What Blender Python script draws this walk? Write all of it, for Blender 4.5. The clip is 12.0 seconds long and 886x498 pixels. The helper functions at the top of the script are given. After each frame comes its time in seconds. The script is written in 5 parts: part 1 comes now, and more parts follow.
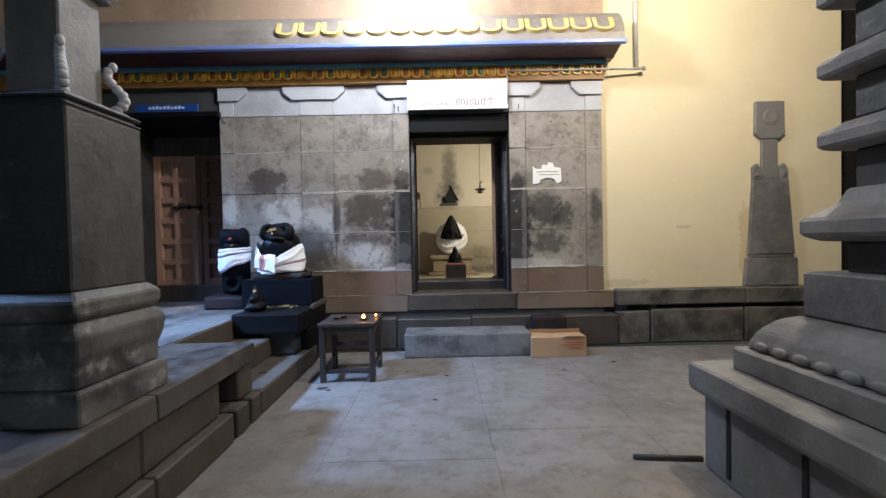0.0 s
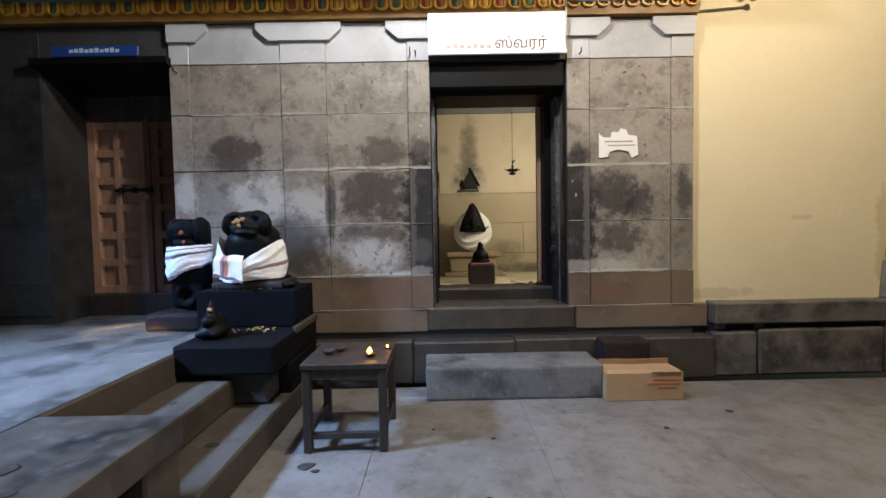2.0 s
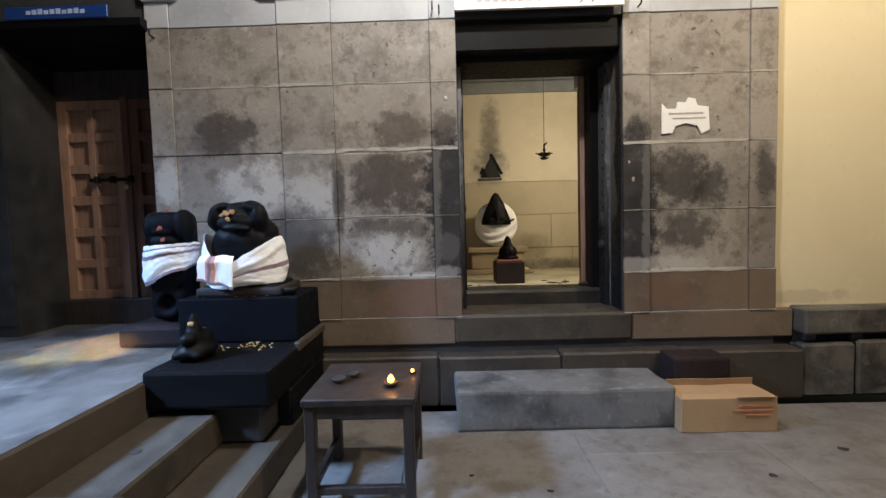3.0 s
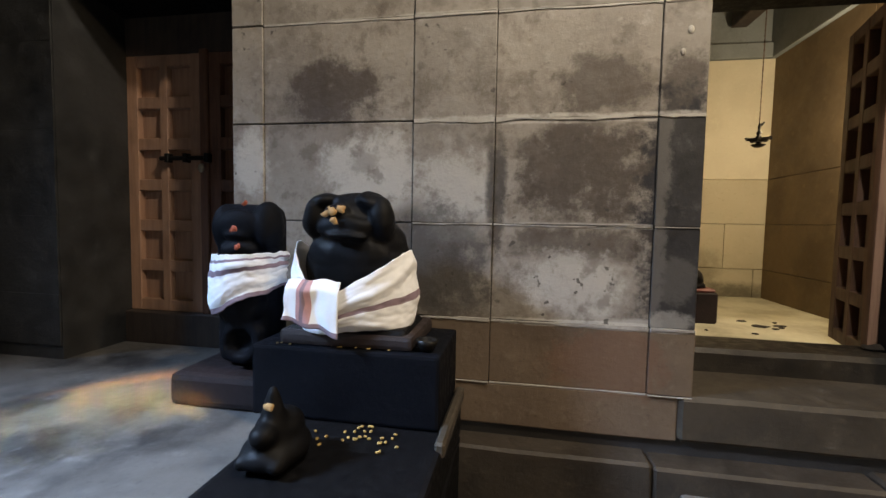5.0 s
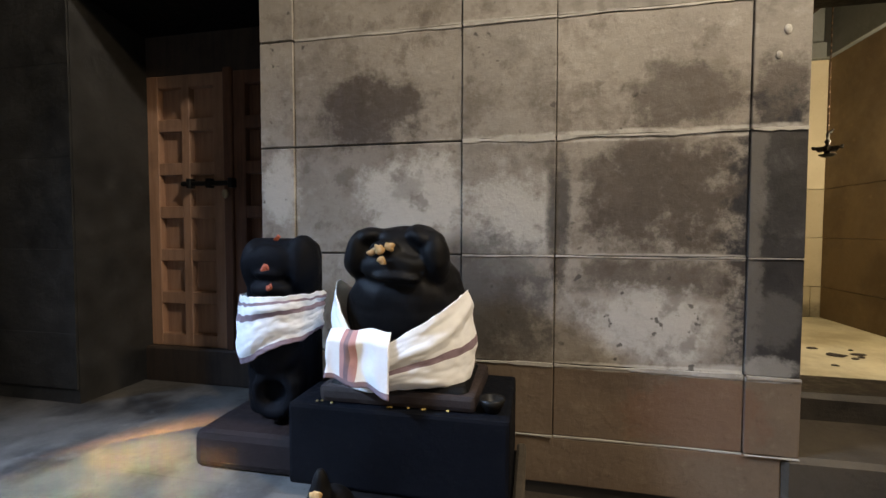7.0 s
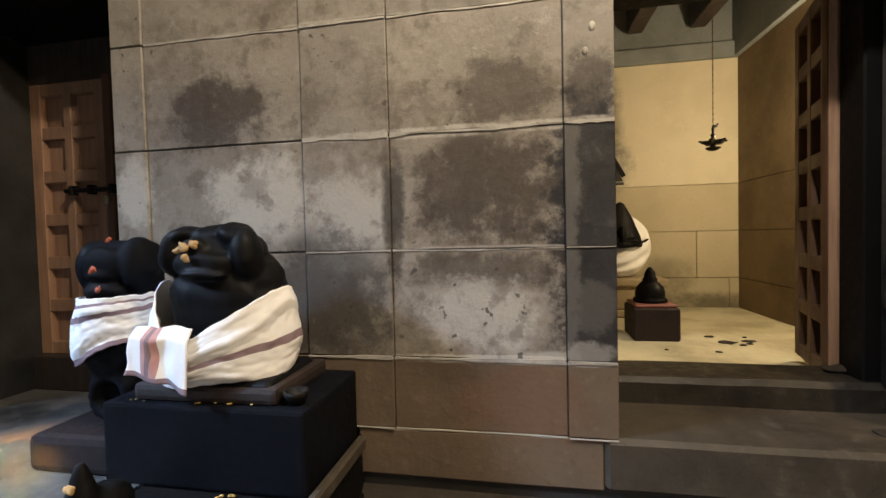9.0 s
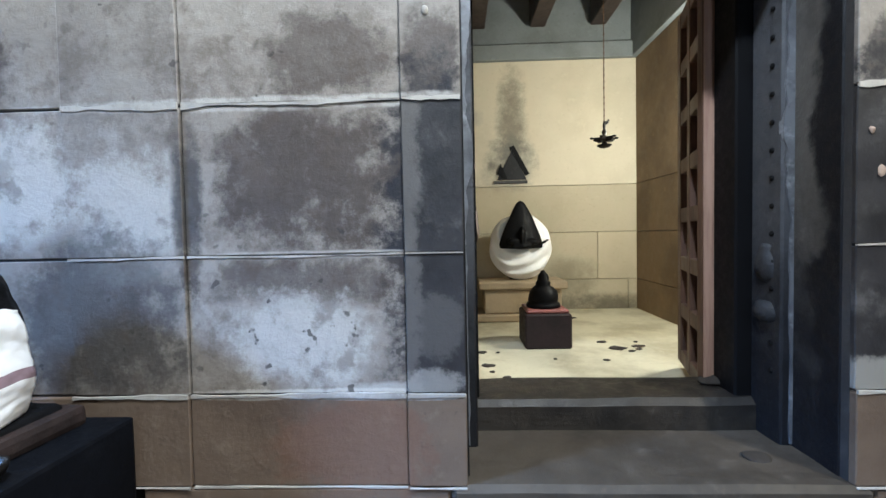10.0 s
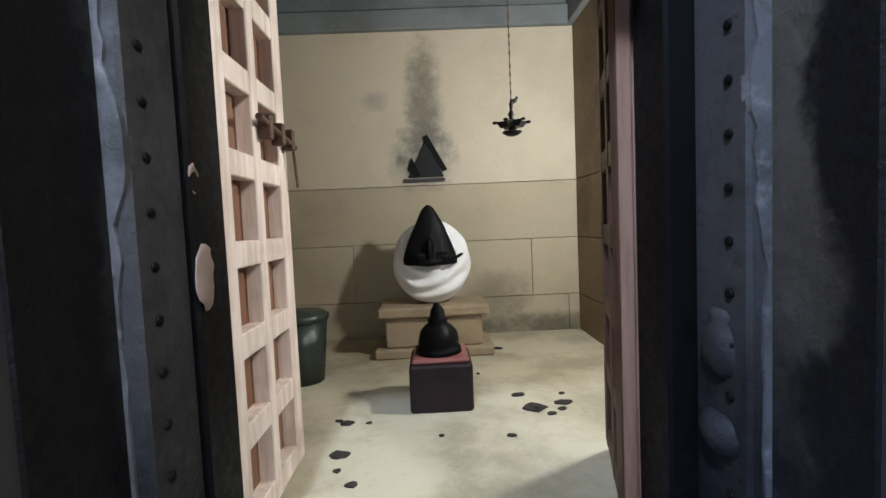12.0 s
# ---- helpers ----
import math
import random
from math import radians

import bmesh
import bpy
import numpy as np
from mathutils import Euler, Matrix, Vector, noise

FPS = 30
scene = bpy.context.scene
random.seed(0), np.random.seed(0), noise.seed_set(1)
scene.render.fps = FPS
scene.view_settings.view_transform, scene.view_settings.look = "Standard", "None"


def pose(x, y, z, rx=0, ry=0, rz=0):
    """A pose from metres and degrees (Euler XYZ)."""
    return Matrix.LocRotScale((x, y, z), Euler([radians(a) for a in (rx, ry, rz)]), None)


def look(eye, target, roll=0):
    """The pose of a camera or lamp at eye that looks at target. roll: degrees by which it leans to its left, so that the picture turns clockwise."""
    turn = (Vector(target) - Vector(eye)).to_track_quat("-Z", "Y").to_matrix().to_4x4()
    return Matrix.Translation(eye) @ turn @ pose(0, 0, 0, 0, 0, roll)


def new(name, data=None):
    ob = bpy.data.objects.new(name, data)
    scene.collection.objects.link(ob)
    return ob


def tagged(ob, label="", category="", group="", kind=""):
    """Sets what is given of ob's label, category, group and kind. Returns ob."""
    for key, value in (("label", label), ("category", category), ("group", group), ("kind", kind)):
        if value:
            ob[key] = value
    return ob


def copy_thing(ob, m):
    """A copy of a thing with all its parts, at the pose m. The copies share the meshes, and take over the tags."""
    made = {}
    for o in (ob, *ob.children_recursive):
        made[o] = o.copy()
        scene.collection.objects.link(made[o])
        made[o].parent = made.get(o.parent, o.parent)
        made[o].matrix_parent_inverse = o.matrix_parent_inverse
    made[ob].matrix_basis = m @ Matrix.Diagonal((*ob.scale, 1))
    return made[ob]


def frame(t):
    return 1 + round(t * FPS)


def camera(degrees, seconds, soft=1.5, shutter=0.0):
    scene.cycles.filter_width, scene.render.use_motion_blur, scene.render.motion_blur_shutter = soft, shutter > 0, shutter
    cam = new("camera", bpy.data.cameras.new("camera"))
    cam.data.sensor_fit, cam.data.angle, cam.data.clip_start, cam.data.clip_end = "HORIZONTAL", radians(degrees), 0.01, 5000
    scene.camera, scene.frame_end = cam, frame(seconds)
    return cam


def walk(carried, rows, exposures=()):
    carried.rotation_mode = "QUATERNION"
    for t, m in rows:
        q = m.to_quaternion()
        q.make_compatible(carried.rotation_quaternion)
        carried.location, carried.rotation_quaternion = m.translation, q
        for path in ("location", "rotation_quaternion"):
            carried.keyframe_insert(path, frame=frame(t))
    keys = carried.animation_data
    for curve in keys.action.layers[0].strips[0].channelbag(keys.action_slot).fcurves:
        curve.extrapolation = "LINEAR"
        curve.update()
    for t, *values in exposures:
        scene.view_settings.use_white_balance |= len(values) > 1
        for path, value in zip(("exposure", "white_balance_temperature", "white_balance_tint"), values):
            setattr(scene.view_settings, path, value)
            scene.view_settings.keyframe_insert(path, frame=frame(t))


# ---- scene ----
cam = camera(90.8, 12.0)
PATH = [
    (0, (0.076, 0.051, 1.345), (0.084, 2.051, 1.303), -1.2),
    (0.5, (-0.021, 0.426, 1.365), (-0.01, 2.425, 1.318), -1.1),
    (1, (-0.093, 0.798, 1.338), (-0.075, 2.798, 1.286), -1.2),
    (1.5, (-0.129, 1.145, 1.342), (-0.119, 3.144, 1.283), -1.2),
    (2, (-0.225, 1.511, 1.377), (-0.215, 3.509, 1.297), -1.1),
    (2.5, (-0.296, 1.851, 1.37), (-0.29, 3.849, 1.273), -1.2),
    (4.5, (-0.9, 3.097, 1.455), (-1.178, 5.073, 1.321), -0.4),
    (5, (-1.112, 3.386, 1.461), (-1.456, 5.353, 1.338), 1.1),
    (5.5, (-1.27, 3.54, 1.5), (-1.624, 5.505, 1.385), 1.1),
    (6, (-1.348, 3.605, 1.554), (-1.715, 5.569, 1.461), 0.8),
    (6.5, (-1.361, 3.61, 1.575), (-1.751, 5.57, 1.487), 0.6),
    (8.5, (-0.914, 3.576, 1.493), (-1.343, 5.528, 1.432), -0.9),
    (9, (-0.673, 3.695, 1.515), (-1.033, 5.661, 1.455), -1.4),
    (9.5, (-0.488, 3.846, 1.514), (-0.681, 5.836, 1.45), -1.2),
    (10, (-0.319, 4.106, 1.521), (-0.389, 6.103, 1.447), -1.2),
    (10.5, (-0.105, 4.338, 1.528), (-0.112, 6.337, 1.453), -1.7),
    (11, (0.111, 4.552, 1.57), (0.119, 6.55, 1.479), -2.1),
    (11.5, (0.243, 4.788, 1.616), (0.259, 6.785, 1.501), -2.7),
    (12, (0.305, 4.982, 1.659), (0.344, 6.979, 1.544), -2.5),
]
EXPOSURES = [(0.0, 0.12, 6150, 10), (1.5, 0.0, 6750, 10), (2.7, -0.1, 7000, 10), (4.3, -0.15, 8000, 10), (5.5, -0.24, 8600, 10), (8.3, -0.12, 8650, 10), (9.5, 0.17, 9900, 11), (10.0, 0.66, 5600, 3), (10.5, 0.32, 4800, 7), (11.0, 0.28, 5200, 9), (12.0, 0.25, 5300, 10)]
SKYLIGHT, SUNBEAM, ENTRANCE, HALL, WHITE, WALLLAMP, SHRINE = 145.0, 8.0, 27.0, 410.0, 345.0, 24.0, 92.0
walk(cam, [(t, look(eye, target, roll)) for t, eye, target, roll in PATH], EXPOSURES)

# ---- light ----
world = bpy.data.worlds.new("sky")
scene.world = world
world.use_nodes = True
wn = world.node_tree.nodes
sky = wn.new("ShaderNodeTexSky")
sky.sky_type = "NISHITA"
sky.sun_disc = False
sky.sun_elevation, sky.sun_rotation = radians(50), radians(200)
wn["Background"].inputs["Strength"].default_value = 0.1
world.node_tree.links.new(sky.outputs["Color"], wn["Background"].inputs["Color"])


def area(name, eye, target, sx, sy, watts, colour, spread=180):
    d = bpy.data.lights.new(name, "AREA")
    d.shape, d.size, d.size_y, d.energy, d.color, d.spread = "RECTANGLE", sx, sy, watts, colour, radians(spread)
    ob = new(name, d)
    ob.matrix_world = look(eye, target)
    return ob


def bulb(name, place, watts, colour, r=0.04):
    d = bpy.data.lights.new(name, "POINT")
    d.energy, d.color, d.shadow_soft_size = watts, colour, r
    ob = new(name, d)
    ob.location = place
    return ob


area("skylight_day", (-6.5, 2.6, 5.1), (-2.5, 3.8, 0.9), 1.0, 1.0, SKYLIGHT, (0.31, 0.53, 1.0), 44)
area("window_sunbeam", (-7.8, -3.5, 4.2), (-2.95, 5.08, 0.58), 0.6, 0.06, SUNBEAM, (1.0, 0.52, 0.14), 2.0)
area("entrance_day", (0.4, -3.35, 2.2), (0.4, 3, 1.3), 3.6, 3.0, ENTRANCE, (0.74, 0.86, 1.0))
bulb("hall_lamp_light", (2.6, 3.0, 4.42), HALL, (1.0, 0.85, 0.66), 0.10)
bulb("white_lamp_light", (-0.3, 4.1, 4.32), WHITE, (0.93, 0.95, 1.0), 0.08)
bulb("wall_lamp_light", (0.0, 5.22, 4.36), WALLLAMP, (1.0, 0.95, 0.86), 0.04)
bulb("shrine_lamp_light", (1.46, 7.0, 2.42), SHRINE, (1.0, 0.90, 0.72), 0.05)
bulb("flame_light", (-0.705, 4.35, 0.69), 0.9, (1.0, 0.45, 0.12), 0.01)

# ---- materials ----


def nodes(name):
    m = bpy.data.materials.new(name)
    m.use_nodes = True
    return m, m.node_tree.nodes, m.node_tree.links, m.node_tree.nodes["Principled BSDF"]


def coords(n, l, obj=False):
    if obj:
        return n.new("ShaderNodeTexCoord").outputs["Object"]
    return n.new("ShaderNodeNewGeometry").outputs["Position"]


def noise_tex(n, l, vec, scale, detail=6, rough=0.6):
    t = n.new("ShaderNodeTexNoise")
    t.inputs["Scale"].default_value, t.inputs["Detail"].default_value, t.inputs["Roughness"].default_value = scale, detail, rough
    l.new(vec, t.inputs["Vector"])
    return t.outputs["Fac"]


def ramp(n, l, fac, a, b, lo=0.0, hi=1.0):
    r = n.new("ShaderNodeMapRange")
    r.interpolation_type = "SMOOTHSTEP"
    for key, v in (("From Min", a), ("From Max", b), ("To Min", lo), ("To Max", hi)):
        r.inputs[key].default_value = v
    l.new(fac, r.inputs["Value"])
    return r.outputs["Result"]


def mix(n, l, fac, a, b, how="MIX"):
    m = n.new("ShaderNodeMix")
    m.data_type, m.blend_type = "RGBA", how
    for sock, v in ((m.inputs[0], fac), (m.inputs[6], a), (m.inputs[7], b)):
        if isinstance(v, (int, float)):
            sock.default_value = v
        elif isinstance(v, tuple):
            sock.default_value = (*v, 1)
        else:
            l.new(v, sock)
    return m.outputs[2]


def calc(n, l, op, a, b=0.0, c=0.0):
    m = n.new("ShaderNodeMath")
    m.operation = op
    for i, v in enumerate((a, b, c)):
        if isinstance(v, (int, float)):
            m.inputs[i].default_value = v
        else:
            l.new(v, m.inputs[i])
    return m.outputs[0]


def bump(n, l, bsdf, height, strength, dist=0.01):
    b = n.new("ShaderNodeBump")
    b.inputs["Strength"].default_value, b.inputs["Distance"].default_value = strength, dist
    l.new(height, b.inputs["Height"])
    l.new(b.outputs[0], bsdf.inputs["Normal"])


def surface(name, base, dark, light, big=1.3, fine=18, rough=(0.55, 0.85), relief=0.35, dist=0.01, spots=None, metal=0.0, vary=0.0, blotch=0.6, obj=False, pits=0.0, soft=(0.5, 1.5), shine=0.5):
    """A mottled surface: base colour, large dark blotches, fine light grain, relief; spots: stains (x, z, rx, rz, colour, weight)."""
    m, n, l, p = nodes(name)
    v = coords(n, l, obj)
    nb, nf = noise_tex(n, l, v, big, 5), noise_tex(n, l, v, fine, 8, 0.7)
    col = mix(n, l, ramp(n, l, nb, 0.42, 0.68, 0, blotch), base, dark)
    col = mix(n, l, ramp(n, l, nf, 0.52, 0.75, 0, 0.55), col, light)
    col = mix(n, l, ramp(n, l, noise_tex(n, l, v, fine * 3.1, 3), 0.6, 0.72, 0, 0.35), col, dark)
    if pits:
        col = mix(n, l, ramp(n, l, noise_tex(n, l, v, 3.6, 9, 0.75), 0.46, 0.66, 0, 0.65), col, (0.11, 0.088, 0.068))
        col = mix(n, l, ramp(n, l, noise_tex(n, l, v, 7.3, 6, 0.7), 0.57, 0.72, 0, 0.55), col, light)
    if spots:
        warp, mid = noise_tex(n, l, v, 2.6, 9, 0.72), noise_tex(n, l, v, 9.0, 8, 0.75)
        tear = calc(n, l, "ADD", calc(n, l, "MULTIPLY", calc(n, l, "SUBTRACT", warp, 0.5), 4.0), calc(n, l, "MULTIPLY", calc(n, l, "SUBTRACT", mid, 0.5), 4.0))
        sep = n.new("ShaderNodeSeparateXYZ")
        l.new(v, sep.inputs[0])
        for x, z, rx, rz, c, w in spots:
            dx = calc(n, l, "ABSOLUTE", calc(n, l, "MULTIPLY", calc(n, l, "SUBTRACT", sep.outputs[0], x), 1 / rx))
            dz = calc(n, l, "ABSOLUTE", calc(n, l, "MULTIPLY", calc(n, l, "SUBTRACT", sep.outputs[2], z), 1 / rz))
            d = calc(n, l, "ADD", calc(n, l, "POWER", dx, 2.2), calc(n, l, "POWER", dz, 2.2))
            d = calc(n, l, "ADD", d, tear)
            col = mix(n, l, ramp(n, l, d, soft[0], soft[1], w, 0.0), col, c)
    if pits:
        col = mix(n, l, ramp(n, l, noise_tex(n, l, v, 8.5, 5, 0.62), 0.54, 0.67, 0, 0.5), col, (0.085, 0.066, 0.053))
        col = mix(n, l, ramp(n, l, noise_tex(n, l, v, 5.1, 4, 0.6), 0.55, 0.68, 0, 0.4), col, (0.11, 0.09, 0.075))
        pit = ramp(n, l, noise_tex(n, l, v, 24, 2, 0.4), 0.68, 0.74, 0, pits)
        col = mix(n, l, calc(n, l, "MULTIPLY", pit, ramp(n, l, noise_tex(n, l, v, 2.1, 2), 0.4, 0.6)), col, (0.03, 0.027, 0.025))
    if vary:
        o = n.new("ShaderNodeObjectInfo")
        col = mix(n, l, vary, col, mix(n, l, o.outputs["Random"], (0.35, 0.35, 0.36), (0.75, 0.72, 0.68)), "OVERLAY")
    l.new(col, p.inputs["Base Color"])
    l.new(ramp(n, l, nf, 0.3, 0.7, rough[0], rough[1]), p.inputs["Roughness"])
    p.inputs["Metallic"].default_value = metal
    p.inputs["Specular IOR Level"].default_value = shine
    if relief:
        bump(n, l, p, calc(n, l, "ADD", nf, calc(n, l, "MULTIPLY", nb, 1.2)), relief, dist)
    return m


def wood(name, base, dark, scale=1.0, rough=0.6, axis=2):
    m, n, l, p = nodes(name)
    v = coords(n, l, True)
    mp = n.new("ShaderNodeMapping")
    mp.inputs["Scale"].default_value = tuple(2.5 * scale if i == axis else 26 * scale for i in range(3))
    l.new(v, mp.inputs["Vector"])
    g, b = noise_tex(n, l, mp.outputs[0], 1.0, 7, 0.65), noise_tex(n, l, v, 3.0, 5)
    col = mix(n, l, ramp(n, l, g, 0.35, 0.7), base, dark)
    col = mix(n, l, ramp(n, l, b, 0.5, 0.75, 0, 0.55), col, tuple(c * 0.45 for c in dark))
    l.new(col, p.inputs["Base Color"])
    l.new(ramp(n, l, b, 0.3, 0.7, rough - 0.12, rough + 0.15), p.inputs["Roughness"])
    bump(n, l, p, g, 0.25, 0.004)
    return m


def plain(name, colour, rough=0.5, metal=0.0, glow=0.0, grain=0.12):
    m, n, l, p = nodes(name)
    v = coords(n, l, True)
    f = noise_tex(n, l, v, 22, 6)
    col = mix(n, l, ramp(n, l, f, 0.4, 0.75, 0, min(1, grain * 4)), colour, tuple(c * 0.6 for c in colour))
    l.new(col, p.inputs["Base Color"])
    l.new(ramp(n, l, f, 0.3, 0.7, max(0.05, rough - 0.1), min(1, rough + 0.1)), p.inputs["Roughness"])
    p.inputs["Metallic"].default_value = metal
    if glow:
        p.inputs["Emission Color"].default_value = (*colour, 1)
        p.inputs["Emission Strength"].default_value = glow
    else:
        bump(n, l, p, f, 0.12, 0.003)
    return m


SOOT, BROWN, PALEPATCH, RUST, OIL, LIME = (0.022, 0.02, 0.021), (0.045, 0.032, 0.025), (0.47, 0.455, 0.42), (0.17, 0.075, 0.042), (0.012, 0.012, 0.017), (0.55, 0.53, 0.49)
# the largest pale patches lie on the wall behind and above the statues
WALL_STAINS = [
    (-2.08, 2.12, 0.27, 0.17, BROWN, 0.85), (-0.74, 2.12, 0.20, 0.14, BROWN, 0.7), (-0.40, 2.12, 0.09, 0.14, BROWN, 0.75), (-0.80, 1.70, 0.30, 0.24, BROWN, 0.88),
    (-0.40, 1.46, 0.17, 0.56, OIL, 1.0), (-1.88, 1.70, 0.27, 0.20, PALEPATCH, 1.0), (-2.56, 1.76, 0.10, 0.16, PALEPATCH, 0.9), (-1.44, 1.60, 0.19, 0.22, PALEPATCH, 0.95),
    (-1.23, 1.62, 0.05, 0.25, SOOT, 0.8), (-0.80, 1.36, 0.36, 0.09, BROWN, 0.7), (-0.86, 1.18, 0.24, 0.16, PALEPATCH, 0.75), (-1.55, 1.25, 0.28, 0.30, SOOT, 0.7),
    (1.06, 1.47, 0.17, 0.55, OIL, 1.0), (1.40, 1.70, 0.20, 0.22, SOOT, 0.85), (1.62, 1.60, 0.12, 0.18, SOOT, 0.8), (1.45, 1.30, 0.22, 0.15, SOOT, 0.75),
    (2.03, 1.72, 0.08, 0.22, SOOT, 0.75), (1.3, 1.02, 0.35, 0.07, PALEPATCH, 0.5), (-0.45, 0.99, 0.25, 0.03, PALEPATCH, 0.6), (-0.70, 0.80, 0.26, 0.16, RUST, 0.55), (1.30, 0.80, 0.2, 0.12, RUST, 0.55),
    (-1.3, 0.8, 0.35, 0.2, (0.12, 0.09, 0.065), 0.5), (1.07, 2.05, 0.08, 0.12, SOOT, 0.7),
    (-1.0, 1.965, 0.75, 0.022, LIME, 0.6), (1.5, 1.967, 0.5, 0.014, LIME, 0.5), (-0.8, 1.457, 0.35, 0.013, LIME, 0.5), (-0.75, 0.985, 0.45, 0.014, LIME, 0.7), (1.4, 0.985, 0.45, 0.015, LIME, 0.7), (-1.6, 2.475, 0.8, 0.015, LIME, 0.35),
]
M_WALL = surface("weathered_granite", (0.285, 0.258, 0.226), (0.15, 0.132, 0.115), (0.4, 0.375, 0.34), 1.1, 14, (0.5, 0.8), 0.5, 0.012, WALL_STAINS, vary=0.22, pits=0.8, soft=(0.35, 1.65))
M_MORTAR = surface("lime_joint", (0.42, 0.40, 0.36), (0.12, 0.10, 0.085), (0.52, 0.50, 0.46), 2.2, 22, blotch=0.9)
M_PLINTH = surface("brown_plinth_stone", (0.048, 0.038, 0.029), (0.014, 0.011, 0.009), (0.12, 0.096, 0.074), 2.2, 14, (0.45, 0.75), 0.5, 0.012, vary=0.15)
M_BROWNCOURSE = surface("reddish_brown_course", (0.16, 0.115, 0.08), (0.07, 0.048, 0.035), (0.26, 0.205, 0.155), 1.4, 13, (0.45, 0.75), 0.5, 0.012, [(-0.70, 0.80, 0.26, 0.16, (0.17, 0.085, 0.052), 0.5), (1.30, 0.80, 0.2, 0.12, (0.17, 0.085, 0.052), 0.5), (-0.7, 0.975, 0.5, 0.012, (0.5, 0.48, 0.44), 0.6)], vary=0.12)
M_JAMB = surface("oil_blackened_jamb", (0.015, 0.015, 0.017), (0.005, 0.005, 0.006), (0.055, 0.055, 0.06), 1.6, 12, (0.38, 0.65), 0.5, 0.01, vary=0.1, shine=0.22)
M_PAINTGREY = surface("grey_limewash", (0.40, 0.41, 0.43), (0.26, 0.26, 0.27), (0.5, 0.51, 0.53), 1.6, 20, (0.5, 0.8), 0.3, vary=0.2)
M_DARK = surface("sooty_shaded_stone", (0.04, 0.04, 0.042), (0.015, 0.015, 0.017), (0.09, 0.09, 0.092), 1.6, 16, (0.42, 0.75), 0.5, vary=0.2)
M_STONE = surface("grey_granite", (0.18, 0.175, 0.168), (0.08, 0.077, 0.074), (0.27, 0.265, 0.255), 1.7, 15, (0.5, 0.8), 0.55, 0.014, vary=0.25, blotch=0.85)
M_PILBASE = surface("streaked_base_granite", (0.10, 0.097, 0.09), (0.014, 0.014, 0.014), (0.44, 0.43, 0.40), 3.6, 7, (0.35, 0.7), 0.6, 0.014, blotch=0.9)
M_PILLAR = surface("dark_granite", (0.04, 0.041, 0.044), (0.01, 0.01, 0.011), (0.11, 0.11, 0.114), 1.8, 15, (0.35, 0.7), 0.5, 0.012)
M_FLOOR = surface("worn_floor_stone", (0.185, 0.172, 0.158), (0.095, 0.088, 0.08), (0.25, 0.238, 0.222), 0.9, 9, (0.34, 0.62), 0.25, 0.008, vary=0.15, blotch=0.6, pits=0.35)
M_OILFLOOR = surface("oily_platform_stone", (0.125, 0.117, 0.108), (0.018, 0.017, 0.016), (0.23, 0.22, 0.205), 2.1, 11, (0.35, 0.65), 0.3, 0.008, vary=0.1, blotch=0.9)
M_OILEDGE = surface("oil_soaked_slab", (0.062, 0.053, 0.043), (0.008, 0.008, 0.009), (0.15, 0.135, 0.115), 2.6, 11, (0.3, 0.6), 0.5, 0.012, vary=0.15, blotch=0.95)
M_STEP = surface("brown_step_stone", (0.06, 0.048, 0.035), (0.017, 0.014, 0.011), (0.135, 0.112, 0.086), 2.3, 12, (0.5, 0.8), 0.4, vary=0.1)
M_PLASTER = surface("cream_plaster", (0.72, 0.63, 0.42), (0.62, 0.53, 0.34), (0.77, 0.69, 0.49), 0.8, 6, (0.6, 0.9), 0.12, 0.006, [(2.30, 0.75, 0.5, 0.05, (0.45, 0.38, 0.26), 0.5), (3.16, 1.45, 0.09, 0.03, (0.4, 0.35, 0.27), 0.5), (4.0, 1.2, 0.12, 0.5, (0.50, 0.36, 0.16), 0.5)], blotch=0.4)
SH_STAINS = [(0.265, 2.68, 0.13, 0.45, (0.10, 0.09, 0.07), 0.75), (0.25, 2.22, 0.22, 0.22, (0.12, 0.12, 0.11), 0.8), (-0.15, 2.72, 0.1, 0.07, (0.3, 0.29, 0.27), 0.6), (0.05, 2.22, 0.04, 0.04, (0.15, 0.14, 0.12), 0.8),
             (1.1, 0.74, 0.6, 0.09, (0.07, 0.06, 0.04), 0.8), (0.85, 1.02, 0.25, 0.18, (0.16, 0.14, 0.09), 0.6), (0.2, 1.6, 0.5, 0.3, (0.42, 0.37, 0.25), 0.5)]
M_SHWALL = surface("stained_cream_limewash", (0.60, 0.545, 0.42), (0.46, 0.41, 0.30), (0.67, 0.62, 0.49), 1.5, 12, (0.6, 0.9), 0.25, 0.008, SH_STAINS, vary=0.08, blotch=0.5, soft=(-0.6, 2.6))
M_SHLOW = surface("tan_lower_limewash", (0.47, 0.415, 0.30), (0.33, 0.28, 0.19), (0.54, 0.48, 0.36), 1.5, 12, (0.6, 0.9), 0.25, 0.008, SH_STAINS, vary=0.08, blotch=0.55, soft=(-0.6, 2.6))
# side walls much darker than the cream back wall: grazing shade in the colour
M_SHSIDE = surface("shaded_side_limewash", (0.20, 0.14, 0.08), (0.09, 0.06, 0.034), (0.30, 0.22, 0.14), 1.6, 12, (0.6, 0.9), 0.25, 0.008, vary=0.1)
M_SHTOP = surface("bluish_top_band", (0.20, 0.22, 0.23), (0.1, 0.11, 0.11), (0.3, 0.32, 0.33), 1.5, 12, (0.6, 0.9), 0.25)
M_SHFLOOR = surface("cream_cement_floor", (0.56, 0.52, 0.38), (0.33, 0.29, 0.19), (0.64, 0.6, 0.47), 2.4, 14, (0.35, 0.6), 0.12, 0.004, blotch=0.85)
